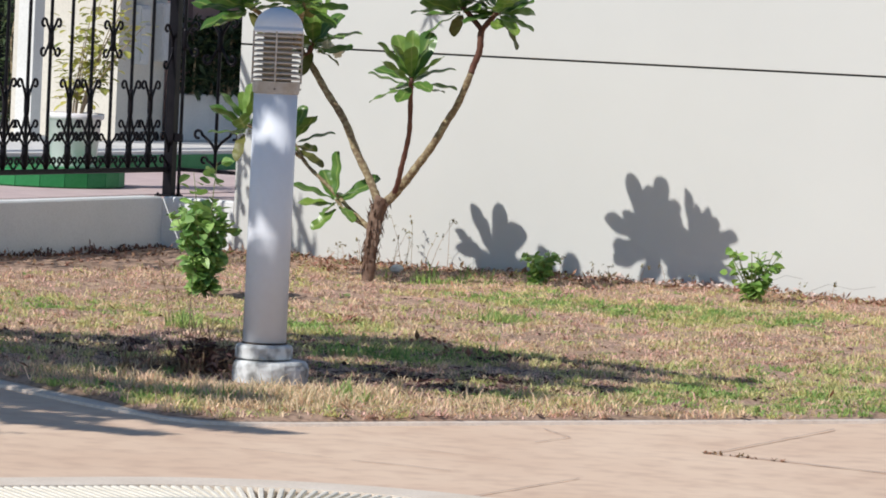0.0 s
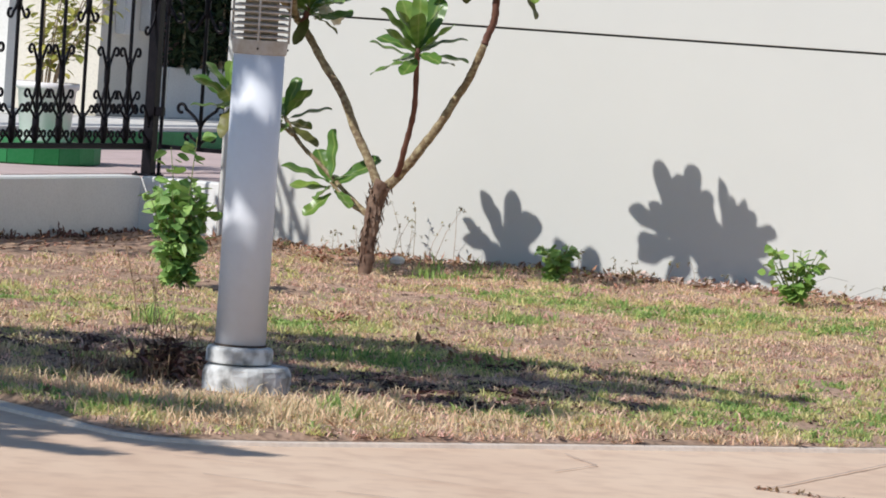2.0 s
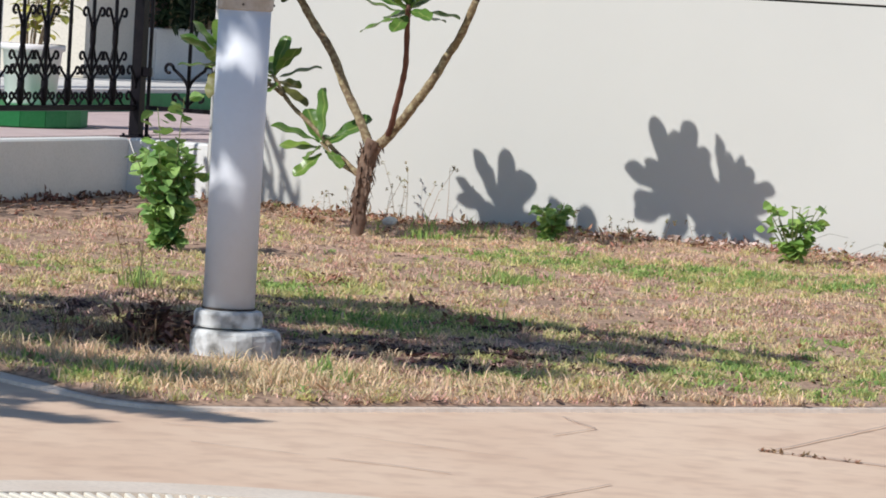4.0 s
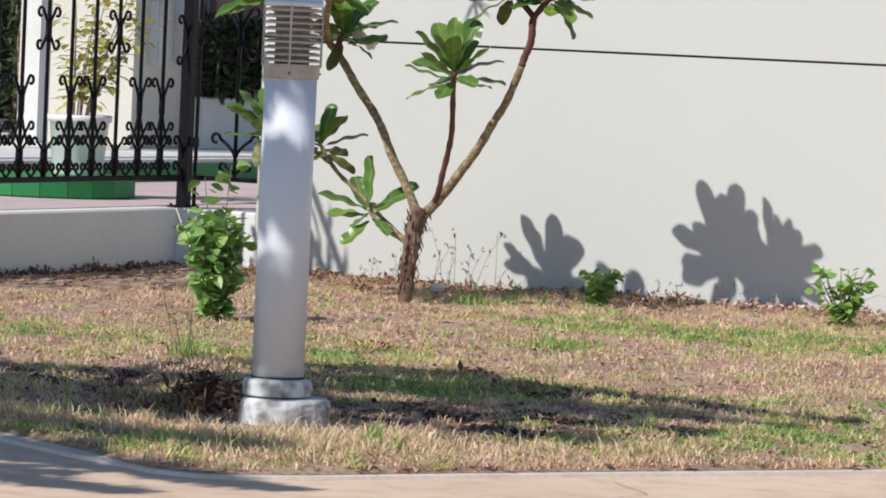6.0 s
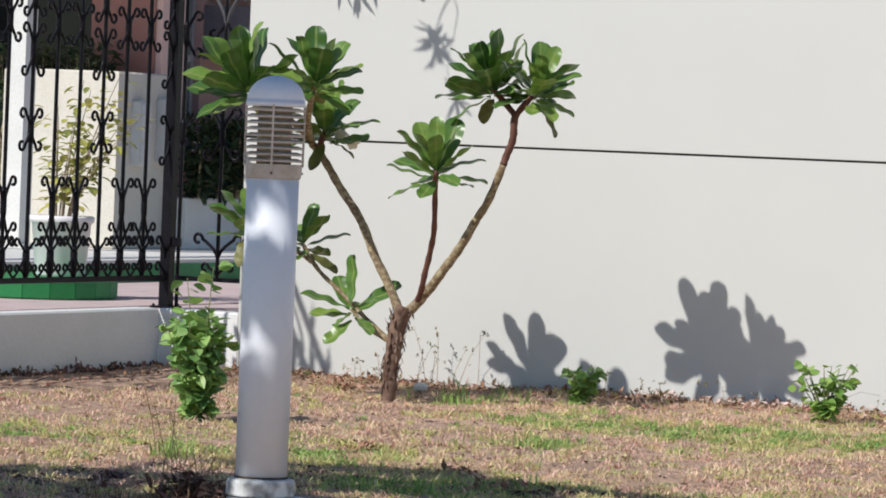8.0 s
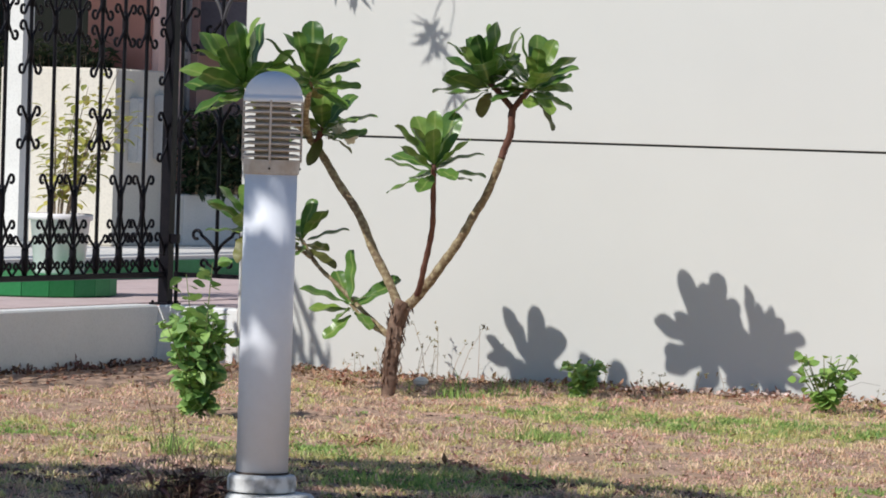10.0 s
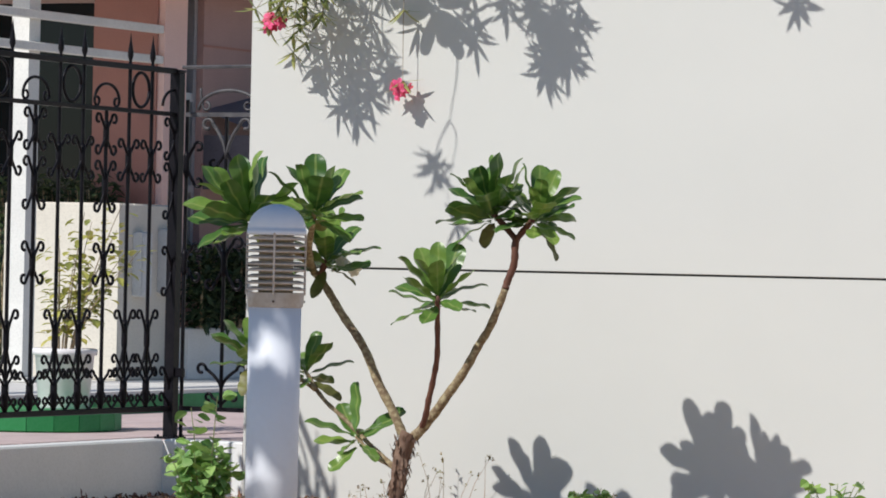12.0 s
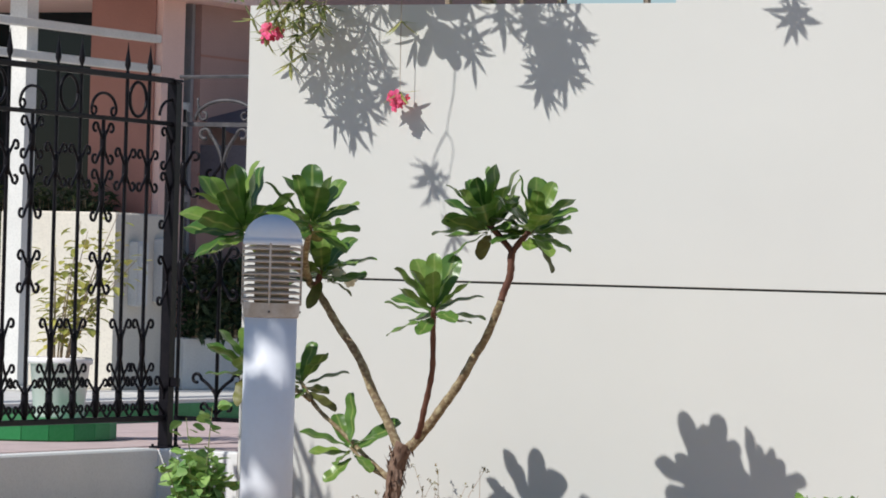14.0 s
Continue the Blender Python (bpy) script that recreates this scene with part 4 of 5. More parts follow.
def blossom(at, material, size, count, name, parent, label, seed):
    r = random.Random(seed)
    sh = Shape()
    for i in range(count):
        c = Vector(at) + Vector((r.gauss(0, 1), r.gauss(0, 1), r.gauss(0, 0.8))) * size * 0.7
        face = Vector((r.gauss(0, 0.5), -1, r.gauss(0.2, 0.5))).normalized()
        u = face.orthogonal().normalized()
        w = face.cross(u)
        for k in range(5):
            a = 2 * math.pi * k / 5 + r.uniform(-.2, .2)
            d = u * math.cos(a) + w * math.sin(a)
            sh.blade(c, d + face * 0.45, face, size * r.uniform(0.8, 1.1), size * 0.75, fold=0.2, droop=0.35, shape=(0.15, 0.8, 1.0, 0.6))
    return part(name, sh, material, parent, label)


blossom(seen_at(1.0, 1.0, 0.97), M_WPETAL, 0.028, 5, "blossom", tree, "small white blossoms", 5)


# ---- shrubs and weeds on the lawn ----
def lawn_shrub(at, height, width, stems_n, leaves_n, size, material, label, seed, spire=False):
    r = random.Random(seed)
    x0, y0 = at
    z0 = lawn_height(x0, y0) - 0.005
    ob = thing("shrub", (x0, y0, z0), label, "shrub")
    st, lf = Shape(), Shape()
    for i in range(stems_n):
        a = r.uniform(0, 2 * math.pi)
        reach = width * 0.5 * r.uniform(0.2, 1.0)
        h = height * (r.uniform(0.55, 0.72) if spire else r.uniform(0.6, 1.0))
        if spire and i < 2:
            h, reach = height * (1.0 - 0.08 * i), width * (0.12 + 0.1 * i)
        pts = [Vector((x0 + reach * math.cos(a) * t ** 1.2, y0 + reach * math.sin(a) * t ** 1.2, z0 + h * t)) for t in [k / 6 for k in range(7)]]
        part("stem", Shape().tube(pts, [0.005 * (1 - 0.75 * k / 6) for k in range(7)], 5), M_STEM, ob)
        quota = leaves_n // stems_n
        for k in range(quota):
            t = r.uniform(0.08, 1.02)
            q = pts[min(5, int(t * 6))].lerp(pts[min(6, int(t * 6) + 1)], (t * 6) % 1)
            b = r.uniform(0, 2 * math.pi)
            off = Vector((math.cos(b), math.sin(b), r.uniform(-0.2, 0.5))) * r.uniform(0.2, 1.0) * size
            lf.blade(q + off * 0.6, (math.cos(b), math.sin(b), r.uniform(-0.7, 0.8)), (math.cos(b) * 0.6 + r.gauss(0, 0.5), math.sin(b) * 0.6 + r.gauss(0, 0.5), 1), size * r.uniform(0.5, 1.2), size * r.uniform(0.6, 0.95), fold=r.uniform(-0.1, 0.4), shape=(0.25, 0.9, 1.0, 0.7, 0.05))
    part("foliage", lf, material, ob, kind="stuff")
    return ob


lawn_shrub((1.37, -2.68), 0.54, 0.33, 20, 640, 0.054, M_SHRUB, "bushy bright green shrub with tall leafy spires", 21, True)
lawn_shrub((1.82, -0.52), 0.20, 0.20, 11, 150, 0.044, M_SHRUB, "small green leafy weed by the wall", 22)
lawn_shrub((2.845, -0.545), 0.23, 0.26, 14, 150, 0.048, M_SHRUB_PALE, "small pale green seedling shrub by the wall", 23)

# fine flowering weeds against the wall
for k, (xa, xb, count, tall) in enumerate(((0.55, 0.9, 5, 0.14), (0.85, 1.3, 10, 0.26), (1.5, 2.3, 10, 0.11), (2.3, 3.2, 4, 0.08))):
    r = random.Random(40 + k)
    w = thing("wall_weeds", ((xa + xb) / 2, -0.15, 0.03), "thin dry weeds with tiny seed heads at the wall", "weeds", group="weeds along the wall", kind="stuff")
    st, bd = Shape(), Shape()
    for i in range(count):
        x, y = r.uniform(xa, xb), r.uniform(-0.30, -0.06)
        h = tall * r.uniform(0.35, 1.0)
        lean = r.gauss(0.05, 0.12) * h * 2
        pts = [(x, y, 0.02), (x + lean * 0.4, y, 0.02 + h * 0.55), (x + lean, y - 0.01, 0.02 + h)]
        st.tube(pts, [0.0014, 0.001, 0.0007], 4)
        for j in range(r.randint(2, 4)):
            p = Vector(pts[2]) + Vector((r.gauss(0, 0.012), r.gauss(0, 0.01), r.gauss(0, 0.008)))
            for m in range(4):
                bd.blade(p, (r.gauss(0, 1), r.gauss(0, 1), r.gauss(0, 1)), (0, 0, 1), 0.011, 0.008, shape=(0.2, 1, 0.2))
        for j in range(3):
            t = r.uniform(0.1, 0.8)
            p = Vector(pts[0]).lerp(Vector(pts[2]), t)
            bd.blade(p, (r.gauss(0, 1), r.gauss(0, 1), 0.4), (0, 0, 1), 0.022, 0.008)
    part("stems", st, M_DRYTWIG, w)
    part("heads", bd, M_BUD, w)

pebble = thing("pebble", (1.08, -0.42, 0.02), "small pale stone in the wall bed", "stone")
part("stone", Shape().lathe([(0.005, -0.012), (0.028, 0.0), (0.03, 0.014), (0.018, 0.026), (0.002, 0.03)], (1.08, -0.42, 0.025), 9, 0.4), M_WHITE, pebble)


# ---- grass ----
def in_view_strip(x, y):
    """The stretch of lawn from the pool up to the wall that the walk looks along."""
    ax = (x - 8.375) * 0.8934 + (y + 14.817) * 0.4493
    ahead = -(x - 8.375) * 0.4493 + (y + 14.817) * 0.8934
    return abs(ax) < 0.115 * ahead + 0.5


def inside(poly, x, y):
    hit = False
    for i in range(len(poly)):
        (xa, ya), (xb, yb) = poly[i], poly[i - 1]
        if (ya > y) != (yb > y) and x < (xb - xa) * (y - ya) / (yb - ya) + xa:
            hit = not hit
    return hit


def patch(x, y):
    """How green the turf is, from -1 (bare, dry) to 1."""
    v = 1.1 * noise.noise((x * 1.1 + 3, y * 0.9, 7.7)) + 0.5 * noise.noise((x * 3.1, y * 2.6, 1.2))
    for cx, cy, rx, ry, k in ((2.72, -1.55, 0.75, 0.38, 1.6), (2.62, -2.55, 0.22, 0.22, 1.3), (1.95, -1.5, 0.4, 0.3, 0.55), (4.05, -5.2, 0.5, 0.6, 0.6), (4.5, -4.6, 0.6, 0.7, 0.7),
                              (3.05, -4.3, 0.5, 0.4, 0.45), (1.4, -3.6, 0.9, 0.35, 0.55), (2.3, -5.4, 0.5, 0.4, 0.6), (3.3, -3.0, 0.9, 0.7, -0.7), (1.4, -2.2, 0.8, 0.7, -0.5), (1.3, -0.4, 0.8, 0.35, -0.9),
                              (3.5, -5.9, 0.4, 0.45, -0.8), (2.9, -5.3, 0.35, 0.35, -0.6), (0.6, -1.6, 1.0, 1.2, -0.8)):
        v += k * math.exp(-((x - cx) / rx) ** 2 - ((y - cy) / ry) ** 2)
    return v


def grass(name, count, want, length, width, material, label, seed, bend=0.5, zone=None, gap=-0.05):
    r = random.Random(seed)
    v, f = [], []
    made = tries = left = 0
    tuft, grow = (0, 0, 0), 1.0
    while made < count and tries < count * 40:
        tries += 1
        if left:
            left -= 1
            x, y = r.gauss(tuft[0], tuft[2]), r.gauss(tuft[1], tuft[2])
        else:
            x, y = (r.uniform(0.2, 5.4), r.uniform(-6.8, -0.03)) if zone is None else (r.gauss(zone[0], zone[2]), r.gauss(zone[1], zone[3]))
            if not in_view_strip(x, y) or not inside(LAWN, x, y) or (zone is None and (r.random() > want(patch(x, y)) or noise.noise((x * 9, y * 9, seed * 3.3)) < gap)):
                continue
            left, grow = r.randint(8, 26), r.choice((0.55, 0.8, 1.0, 1.0, 1.35, 1.6))
            tuft = (x, y, r.uniform(0.010, 0.03))
        if not in_view_strip(x, y) or not inside(LAWN, x, y) or math.hypot(x - 3.36, y + 5.76) < 0.17:
            continue
        z = lawn_height(x, y) - 0.004
        a = r.uniform(0, 2 * math.pi)
        ln = length * grow * r.uniform(0.5, 1.4)
        w = width * r.uniform(0.7, 1.3)
        flat = min(1.15, r.uniform(0.45, 1.1) * bend)
        dx, dy = math.cos(a), math.sin(a)
        b = r.uniform(0, math.pi)
        sx, sy = math.cos(b) * w, math.sin(b) * w
        k = len(v)
        up1, up2 = ln * 0.55 * (1 - 0.35 * flat), ln * (1 - 0.75 * flat)
        o1, o2 = ln * 0.35 * flat, ln * 0.95 * flat
        v += [(x - sx, y - sy, z), (x + sx, y + sy, z), (x + dx * o1 - sx * .7, y + dy * o1 - sy * .7, z + up1), (x + dx * o1 + sx * .7, y + dy * o1 + sy * .7, z + up1), (x + dx * o2, y + dy * o2, z + up2)]
        f += [(k, k + 1, k + 3, k + 2), (k + 2, k + 3, k + 4)]
        made += 1
    sh = Shape()
    sh.v, sh.f = v, f
    return tagged(new(name, sh.mesh(name, material)), label, "grass", kind="stuff")


grass("dry_grass", 46000, lambda p: 0.35 if p < -0.5 else 0.95 if p < 0.15 else 0.45, 0.028, 0.0023, M_GRASS_DRY, "short dry straw-coloured turf", 51, 1.0)
grass("dead_grass", 62000, lambda p: 0.9 if p < 0.1 else 0.5, 0.026, 0.0026, M_GRASS_DEAD, "matted dead pinkish-brown turf", 54, 1.1)
grass("fading_grass", 60000, lambda p: min(1, max(0.15, 0.6 + p)), 0.028, 0.0023, M_GRASS_MID, "short fading yellow-green turf", 52, 0.95)
grass("green_grass", 24000, lambda p: min(1, max(0.02, p - 0.05)), 0.026, 0.0034, M_GRASS_GREEN, "green patches of grass and clover", 53, 0.95)
for i, (cx, cy, sx, sy, n, ln) in enumerate(((3.62, -6.15, 0.17, 0.28, 4200, 0.044), (3.15, -6.1, 0.25, 0.16, 1200, 0.045), (4.2, -5.75, 0.16, 0.22, 1200, 0.038), (3.02, -5.6, 0.09, 0.12, 700, 0.07))):
    grass("long_dry_grass", n, None, ln, 0.0021, M_GRASS_DRY if i != 3 else M_DRYTWIG, "longer dry straw grass by the deck edge", 60 + i, 0.7, (cx, cy, sx, sy))
for i, (cx, cy, s, n) in enumerate(((3.55, -6.35, 0.07, 160), (3.85, -6.1, 0.06, 120), (2.62, -2.6, 0.10, 260), (3.33, -4.25, 0.05, 110), (3.0, -4.55, 0.09, 160), (1.42, -0.62, 0.14, 260), (2.1, -4.1, 0.04, 90))):
    grass("green_tuft", n, None, 0.055, 0.0028, M_GRASS_GREEN, "fresh green grass tuft in the dry lawn", 80 + i, 0.6, (cx, cy, s, s))

litter = Shape()
r = random.Random(91)
count = 0
while count < 2600:
    if r.random() < 0.6:
        x, y = r.uniform(0.0, 3.4), -abs(r.gauss(0, 0.16)) - 0.02
    elif r.random() < 0.6:
        x, y = -0.37 + abs(r.gauss(0, 0.22)), r.uniform(-3.0, 0.0)
    else:
        x, y = r.uniform(0.2, 5.0), r.uniform(-6.6, -0.1)
    if not inside(LAWN, x, y):
        continue
    count += 1
    litter.blade((x, y, lawn_height(x, y) + r.uniform(0, 0.012)), (r.gauss(0, 1), r.gauss(0, 1), r.gauss(0.1, 0.25)), (r.gauss(0, .3), r.gauss(0, .3), 1), r.uniform(0.015, 0.045), r.uniform(0.008, 0.018), droop=r.uniform(-0.5, 0.5), shape=(0.1, 1, 0.1))
for cx, cy, k in ((2.36, -3.30, 70), (3.28, -4.22, 90), (2.95, -3.85, 40), (0.75, -0.5, 80)):
    for i in range(k):
        x, y = r.gauss(cx, 0.06), r.gauss(cy, 0.07)
        litter.blade((x, y, lawn_height(x, y) + r.uniform(0, 0.025)), (r.gauss(0, 1), r.gauss(0, 1), r.gauss(0.1, 0.3)), (r.gauss(0, .3), r.gauss(0, .3), 1), r.uniform(0.015, 0.04), r.uniform(0.01, 0.02), droop=r.uniform(-0.5, 0.5), shape=(0.1, 1, 0.1))
tagged(new("leaf_litter", litter.mesh("leaf_litter", M_LITTER)), "brown fallen leaves along the wall foot", "leaf litter", kind="stuff")

crumbs = Shape()
for i in range(420):
    x, y = (r.gauss(2.45, 0.30), -0.02 - abs(r.gauss(0, 0.10))) if r.random() < 0.7 else (r.uniform(0.3, 3.4), -0.02 - abs(r.gauss(0, 0.07)))
    crumbs.blade((x, y, lawn_height(x, y) + r.uniform(0, 0.02)), (r.gauss(0, 1), r.gauss(0, 1), r.gauss(0.3, 0.4)), (r.gauss(0, .5), r.gauss(0, .5), 1), r.uniform(0.012, 0.035), r.uniform(0.010, 0.022), shape=(0.4, 1, 0.5))
tagged(new("plaster_crumbs", crumbs.mesh("plaster_crumbs", M_CRUMB)), "pale pinkish plaster crumbs fallen from the wall foot", "rubble", kind="stuff")

dirt = Shape()
for i in range(900):
    y = r.uniform(-3.2, 0.0)
    h = max(0.0, 0.03 + 0.035 * noise.noise((y * 5, 3.0, 0)) + 0.02 * noise.noise((y * 17, 1.0, 0)))
    dirt.blade((-0.383 + abs(r.gauss(0, 0.02)), y, r.uniform(0.0, h)), (r.uniform(0, 0.6), r.gauss(0, 1), r.gauss(0.2, 0.6)), (1, 0, 0.3), r.uniform(0.012, 0.035), r.uniform(0.008, 0.02), shape=(0.2, 1, 0.2))
tagged(new("soil_crumbs", dirt.mesh("soil_crumbs", M_DIRT)), "dark soil crumbs along the low wall foot", "soil", kind="stuff")

# bare soil, with extra dark crumbs painting deeper shade where the boughs' shadows fall
bare = Shape()
for i in range(11000):
    k = r.random()
    if k < 0.35:
        x, y = r.gauss(3.75, 0.22), r.gauss(-5.15, 0.22)
    elif k < 0.6:
        x, y = r.gauss(3.2, 0.35), r.gauss(-4.2, 0.15)
    elif k < 0.8:
        x, y = r.gauss(2.35, 0.35), r.gauss(-5.05, 0.22)
    else:
        x, y = r.uniform(1.0, 5.0), r.uniform(-6.3, -0.4)
    if not inside(LAWN, x, y) or noise.noise((x * 7, y * 7, 9.0)) < -0.05:
        continue
    bare.blade((x, y, lawn_height(x, y) + r.uniform(0.0, 0.006)), (r.gauss(0, 1), r.gauss(0, 1), r.gauss(0, 0.15)), (r.gauss(0, .2), r.gauss(0, .2), 1), r.uniform(0.012, 0.03), r.uniform(0.012, 0.02), shape=(0.4, 1, 0.4))
tagged(new("bare_soil", bare.mesh("bare_soil", M_DIRT)), "dark bare soil crumbs, heaped to deepen the lawn's shade", "soil", kind="stuff")

# dry weed clump beside the bollard, and a green clump
weed = thing("dry_weed", (3.03, -5.60, 0.0), "tangled dry brown weed beside the bollard", "weeds", kind="stuff")
st = Shape()
for i in range(90):
    a, rr = r.uniform(0, 2 * math.pi), abs(r.gauss(0, 0.075))
    x, y = 3.03 + rr * math.cos(a) * 1.3, -5.60 + rr * math.sin(a)
    h = r.uniform(0.05, 0.17) if i > 8 else r.uniform(0.18, 0.32)
    st.tube([(x, y, -0.005), (x + r.gauss(0, 0.02), y + r.gauss(0, 0.02), h * 0.5), (x + r.gauss(0, 0.05), y + r.gauss(0, 0.04), h)], [0.0017, 0.0012, 0.0007], 4)
part("stalks", st, M_DRYTWIG, weed)
lf = Shape()
for i in range(520):
    a, rr = r.uniform(0, 2 * math.pi), abs(r.gauss(0, 0.085))
    lf.blade((3.06 + rr * math.cos(a) * 1.2, -5.62 + rr * math.sin(a), r.uniform(0.0, 0.11) * (1 - rr * 3)), (r.gauss(0, 1), r.gauss(0, 1), r.gauss(0.2, 0.5)), (r.gauss(0, .5), r.gauss(0, .5), 1), r.uniform(0.02, 0.045), r.uniform(0.008, 0.016))
# dead leaves take the dark soil colour to paint in the clump's shade
part("dead_leaves", lf, M_DIRT, weed, kind="stuff")
stalk = thing("dry_stalk", (2.05, -4.1, 0.0), "single dry brown weed stalk on the lawn", "weeds", kind="stuff")
st = Shape()
st.tube([(2.05, -4.1, 0), (2.03, -4.1, 0.12), (1.99, -4.1, 0.25)], [0.003, 0.0025, 0.0015], 5)
for i in range(26):
    z = r.uniform(0.1, 0.26)
    st.blade((2.05 - 0.2 * (z - 0.04), -4.1, z), (r.gauss(0, 1), r.gauss(0, 1), 0.3), (0, 0, 1), 0.025, 0.010)
part("stalk", st, M_DRYTWIG, stalk)


# ---- oleander spilling over the wall ----
ole = thing("oleander", (0.75, 0.75, 0.0), "pink-flowering oleander spilling over the garden wall", "shrub")
stem, lf = Shape(), Shape()


def spray(pts, r0, whorls, size, seed, dense=5):
    """An oleander shoot with whorls of narrow leaves towards its tip."""
    q = random.Random(seed)
    line = bend_line(pts, 0.01, 6, seed)
    m = len(line) - 1
    stem.tube(line, [r0 * (1 - 0.75 * i / m) for i in range(m + 1)], 5)
    for k in range(whorls):
        t = 1 - 0.55 * k / max(1, whorls) if whorls > 1 else 1
        i = min(m - 1, int(t * m))
        p = line[i].lerp(line[i + 1], t * m - i)
        way = (line[i + 1] - line[i]).normalized()
        side = way.orthogonal().normalized()
        for j in range(dense):
            d = (Matrix.Rotation(2 * math.pi * (j + q.random() * .6) / dense + k, 3, way) @ side)
            lf.blade(p, d * q.uniform(0.5, 1.0) + way * q.uniform(-0.1, 0.9), way, size * q.uniform(0.7, 1.15), size * 0.18, fold=0.2, droop=0.12, shape=(0.3, 0.9, 1.0, 0.75, 0.05))


trunks = [(0.55, 0.75), (0.85, 0.85), (1.1, 0.7), (1.45, 0.8), (2.4, 0.8)]
for i, (x, y) in enumerate(trunks):
    stem.tube([(x, y, -0.05), (x + 0.02, y - 0.02, 1.1), (x + 0.05, y - 0.1, 2.25)], [0.03, 0.022, 0.016], 7)
# shoots hanging down the wall's face
for i, (x0, dx, v, z, s) in enumerate(((0.55, -0.34, 0.20, 2.02, 5), (0.60, -0.22, 0.22, 1.92, 6), (0.60, -0.18, 0.16, 2.05, 5), (0.74, 0.01, 0.07, 1.77, 3), (0.50, -0.28, 0.25, 1.98, 5),
                                       (0.45, -0.18, 0.18, 2.07, 5), (0.5, -0.05, 0.22, 2.03, 5), (0.55, -0.42, 0.2, 2.06, 4), (0.35, -0.02, 0.15, 2.08, 4),
                                       (0.42, -0.08, 0.2, 2.04, 5), (0.48, -0.16, 0.22, 1.88, 5), (0.3, -0.1, 0.2, 2.10, 5), (0.40, -0.06, 0.26, 1.95, 5))):
    spray([(x0, 0.5, 2.28), (x0, 0.10, 2.42), (x0 + dx * 0.5, -v * 0.8, 2.30), (x0 + dx, -v, z)], 0.005, s, 0.095, 100 + i, 7)
# higher shoots that reach out above the wall and throw their shade on it
for i, (u, z) in enumerate(((0.50, 1.62), (0.56, 1.70), (0.66, 1.78), (1.44, 1.86), (1.36, 1.82), (1.50, 1.98), (1.40, 1.96), (1.30, 2.04), (1.18, 2.06), (1.36, 1.80), (2.44, 2.06), (1.46, 1.90), (1.04, 1.94), (1.46, 1.84))):
    reach = 0.55 + 0.06 * (i % 4)
    tip = Vector((u, 0, z)) + Vector((-0.48, -1.05, 1.0)) * (reach / 1.05)
    root = trunks[min(4, i % 4 if i != 10 else 4)]
    spray([(root[0] + 0.05, root[1] - 0.1, 2.25), ((root[0] + tip.x) / 2, 0.05, tip.z + 0.42), (tip.x - 0.02, tip.y + 0.06, tip.z + 0.22), tip], 0.007, 6, 0.11, 200 + i, 8)
# one long bare hanging shoot that forks into leafy ends; points are those where its shade meets the wall
def toward_sun(u, z, k=1.02):
    return Vector((u, 0, z)) + Vector((-0.48, -1.05, 1.0)) * k


spray([(1.15, 0.6, 2.25), toward_sun(0.99, 2.25), toward_sun(0.964, 1.906), toward_sun(0.949, 1.71), toward_sun(0.933, 1.607)], 0.006, 0, 0.09, 231)
spray([toward_sun(0.933, 1.61), toward_sun(0.884, 1.514), toward_sun(0.865, 1.45), toward_sun(0.885, 1.38)], 0.004, 4, 0.10, 232, 6)
spray([toward_sun(0.933, 1.61), toward_sun(0.966, 1.538), toward_sun(0.930, 1.32), toward_sun(0.975, 1.19)], 0.003, 1, 0.09, 233, 7)
part("stems", stem, M_TWIG, ole, "thin pale woody stems", kind="stuff")
part("foliage", lf, M_OLEANDER, ole, "narrow grey-green leaves", kind="stuff")
blossom((0.215, -0.22, 2.00), M_PETAL, 0.028, 7, "blossom", ole, "pink blossoms", 6)
blossom((0.75, -0.07, 1.735), M_PETAL, 0.028, 8, "blossom", ole, "pink blossoms", 7)

# a second plumeria behind the wall, whose crown leans over it
tall = thing("plumeria_tree", (0.85, 1.2, 0.0), "taller plumeria behind the wall, its crown leaning over", "tree")
part("trunk", Shape().tube(bend_line([(0.85, 1.2, -0.05), (0.86, 1.15, 1.0), (0.80, 0.8, 2.0), (0.70, 0.25, 2.58), (0.66, -0.42, 2.53)]), [0.05 - 0.0014 * i for i in range(25)], 10), M_BARK, tall, smooth=True)
part("branch", Shape().tube(bend_line([(0.73, 0.4, 2.50), (0.58, -0.05, 2.72), (0.53, -0.38, 2.62)]), 0.012, 8), M_BARK, tall, smooth=True)
rosette((0.66, -0.45, 2.51), (-0.1, -0.5, 0.8), 13, tall, seed=31, scale=0.98, spread=(20, 120), old=0)
rosette((0.53, -0.40, 2.62), (-0.1, -0.3, 1), 10, tall, seed=32, scale=0.85, spread=(20, 120), old=0)


# ---- shade tree to the west of the lawn ----
shade = thing("shade_tree", (0.3, -9.3, -0.02), "broad garden tree with a loose leafy crown by the deck", "tree")
r = random.Random(300)
part("trunk", Shape().tube(bend_line([(0.3, -9.3, -0.06), (0.35, -9.25, 0.9), (0.55, -9.1, 1.9), (0.9, -8.9, 2.7)], 0.03), [0.16 - 0.004 * i for i in range(19)], 12), M_TRUNK, shade, smooth=True)
crown = Shape()
SU = Vector((-0.48, -1.05, 1.0))


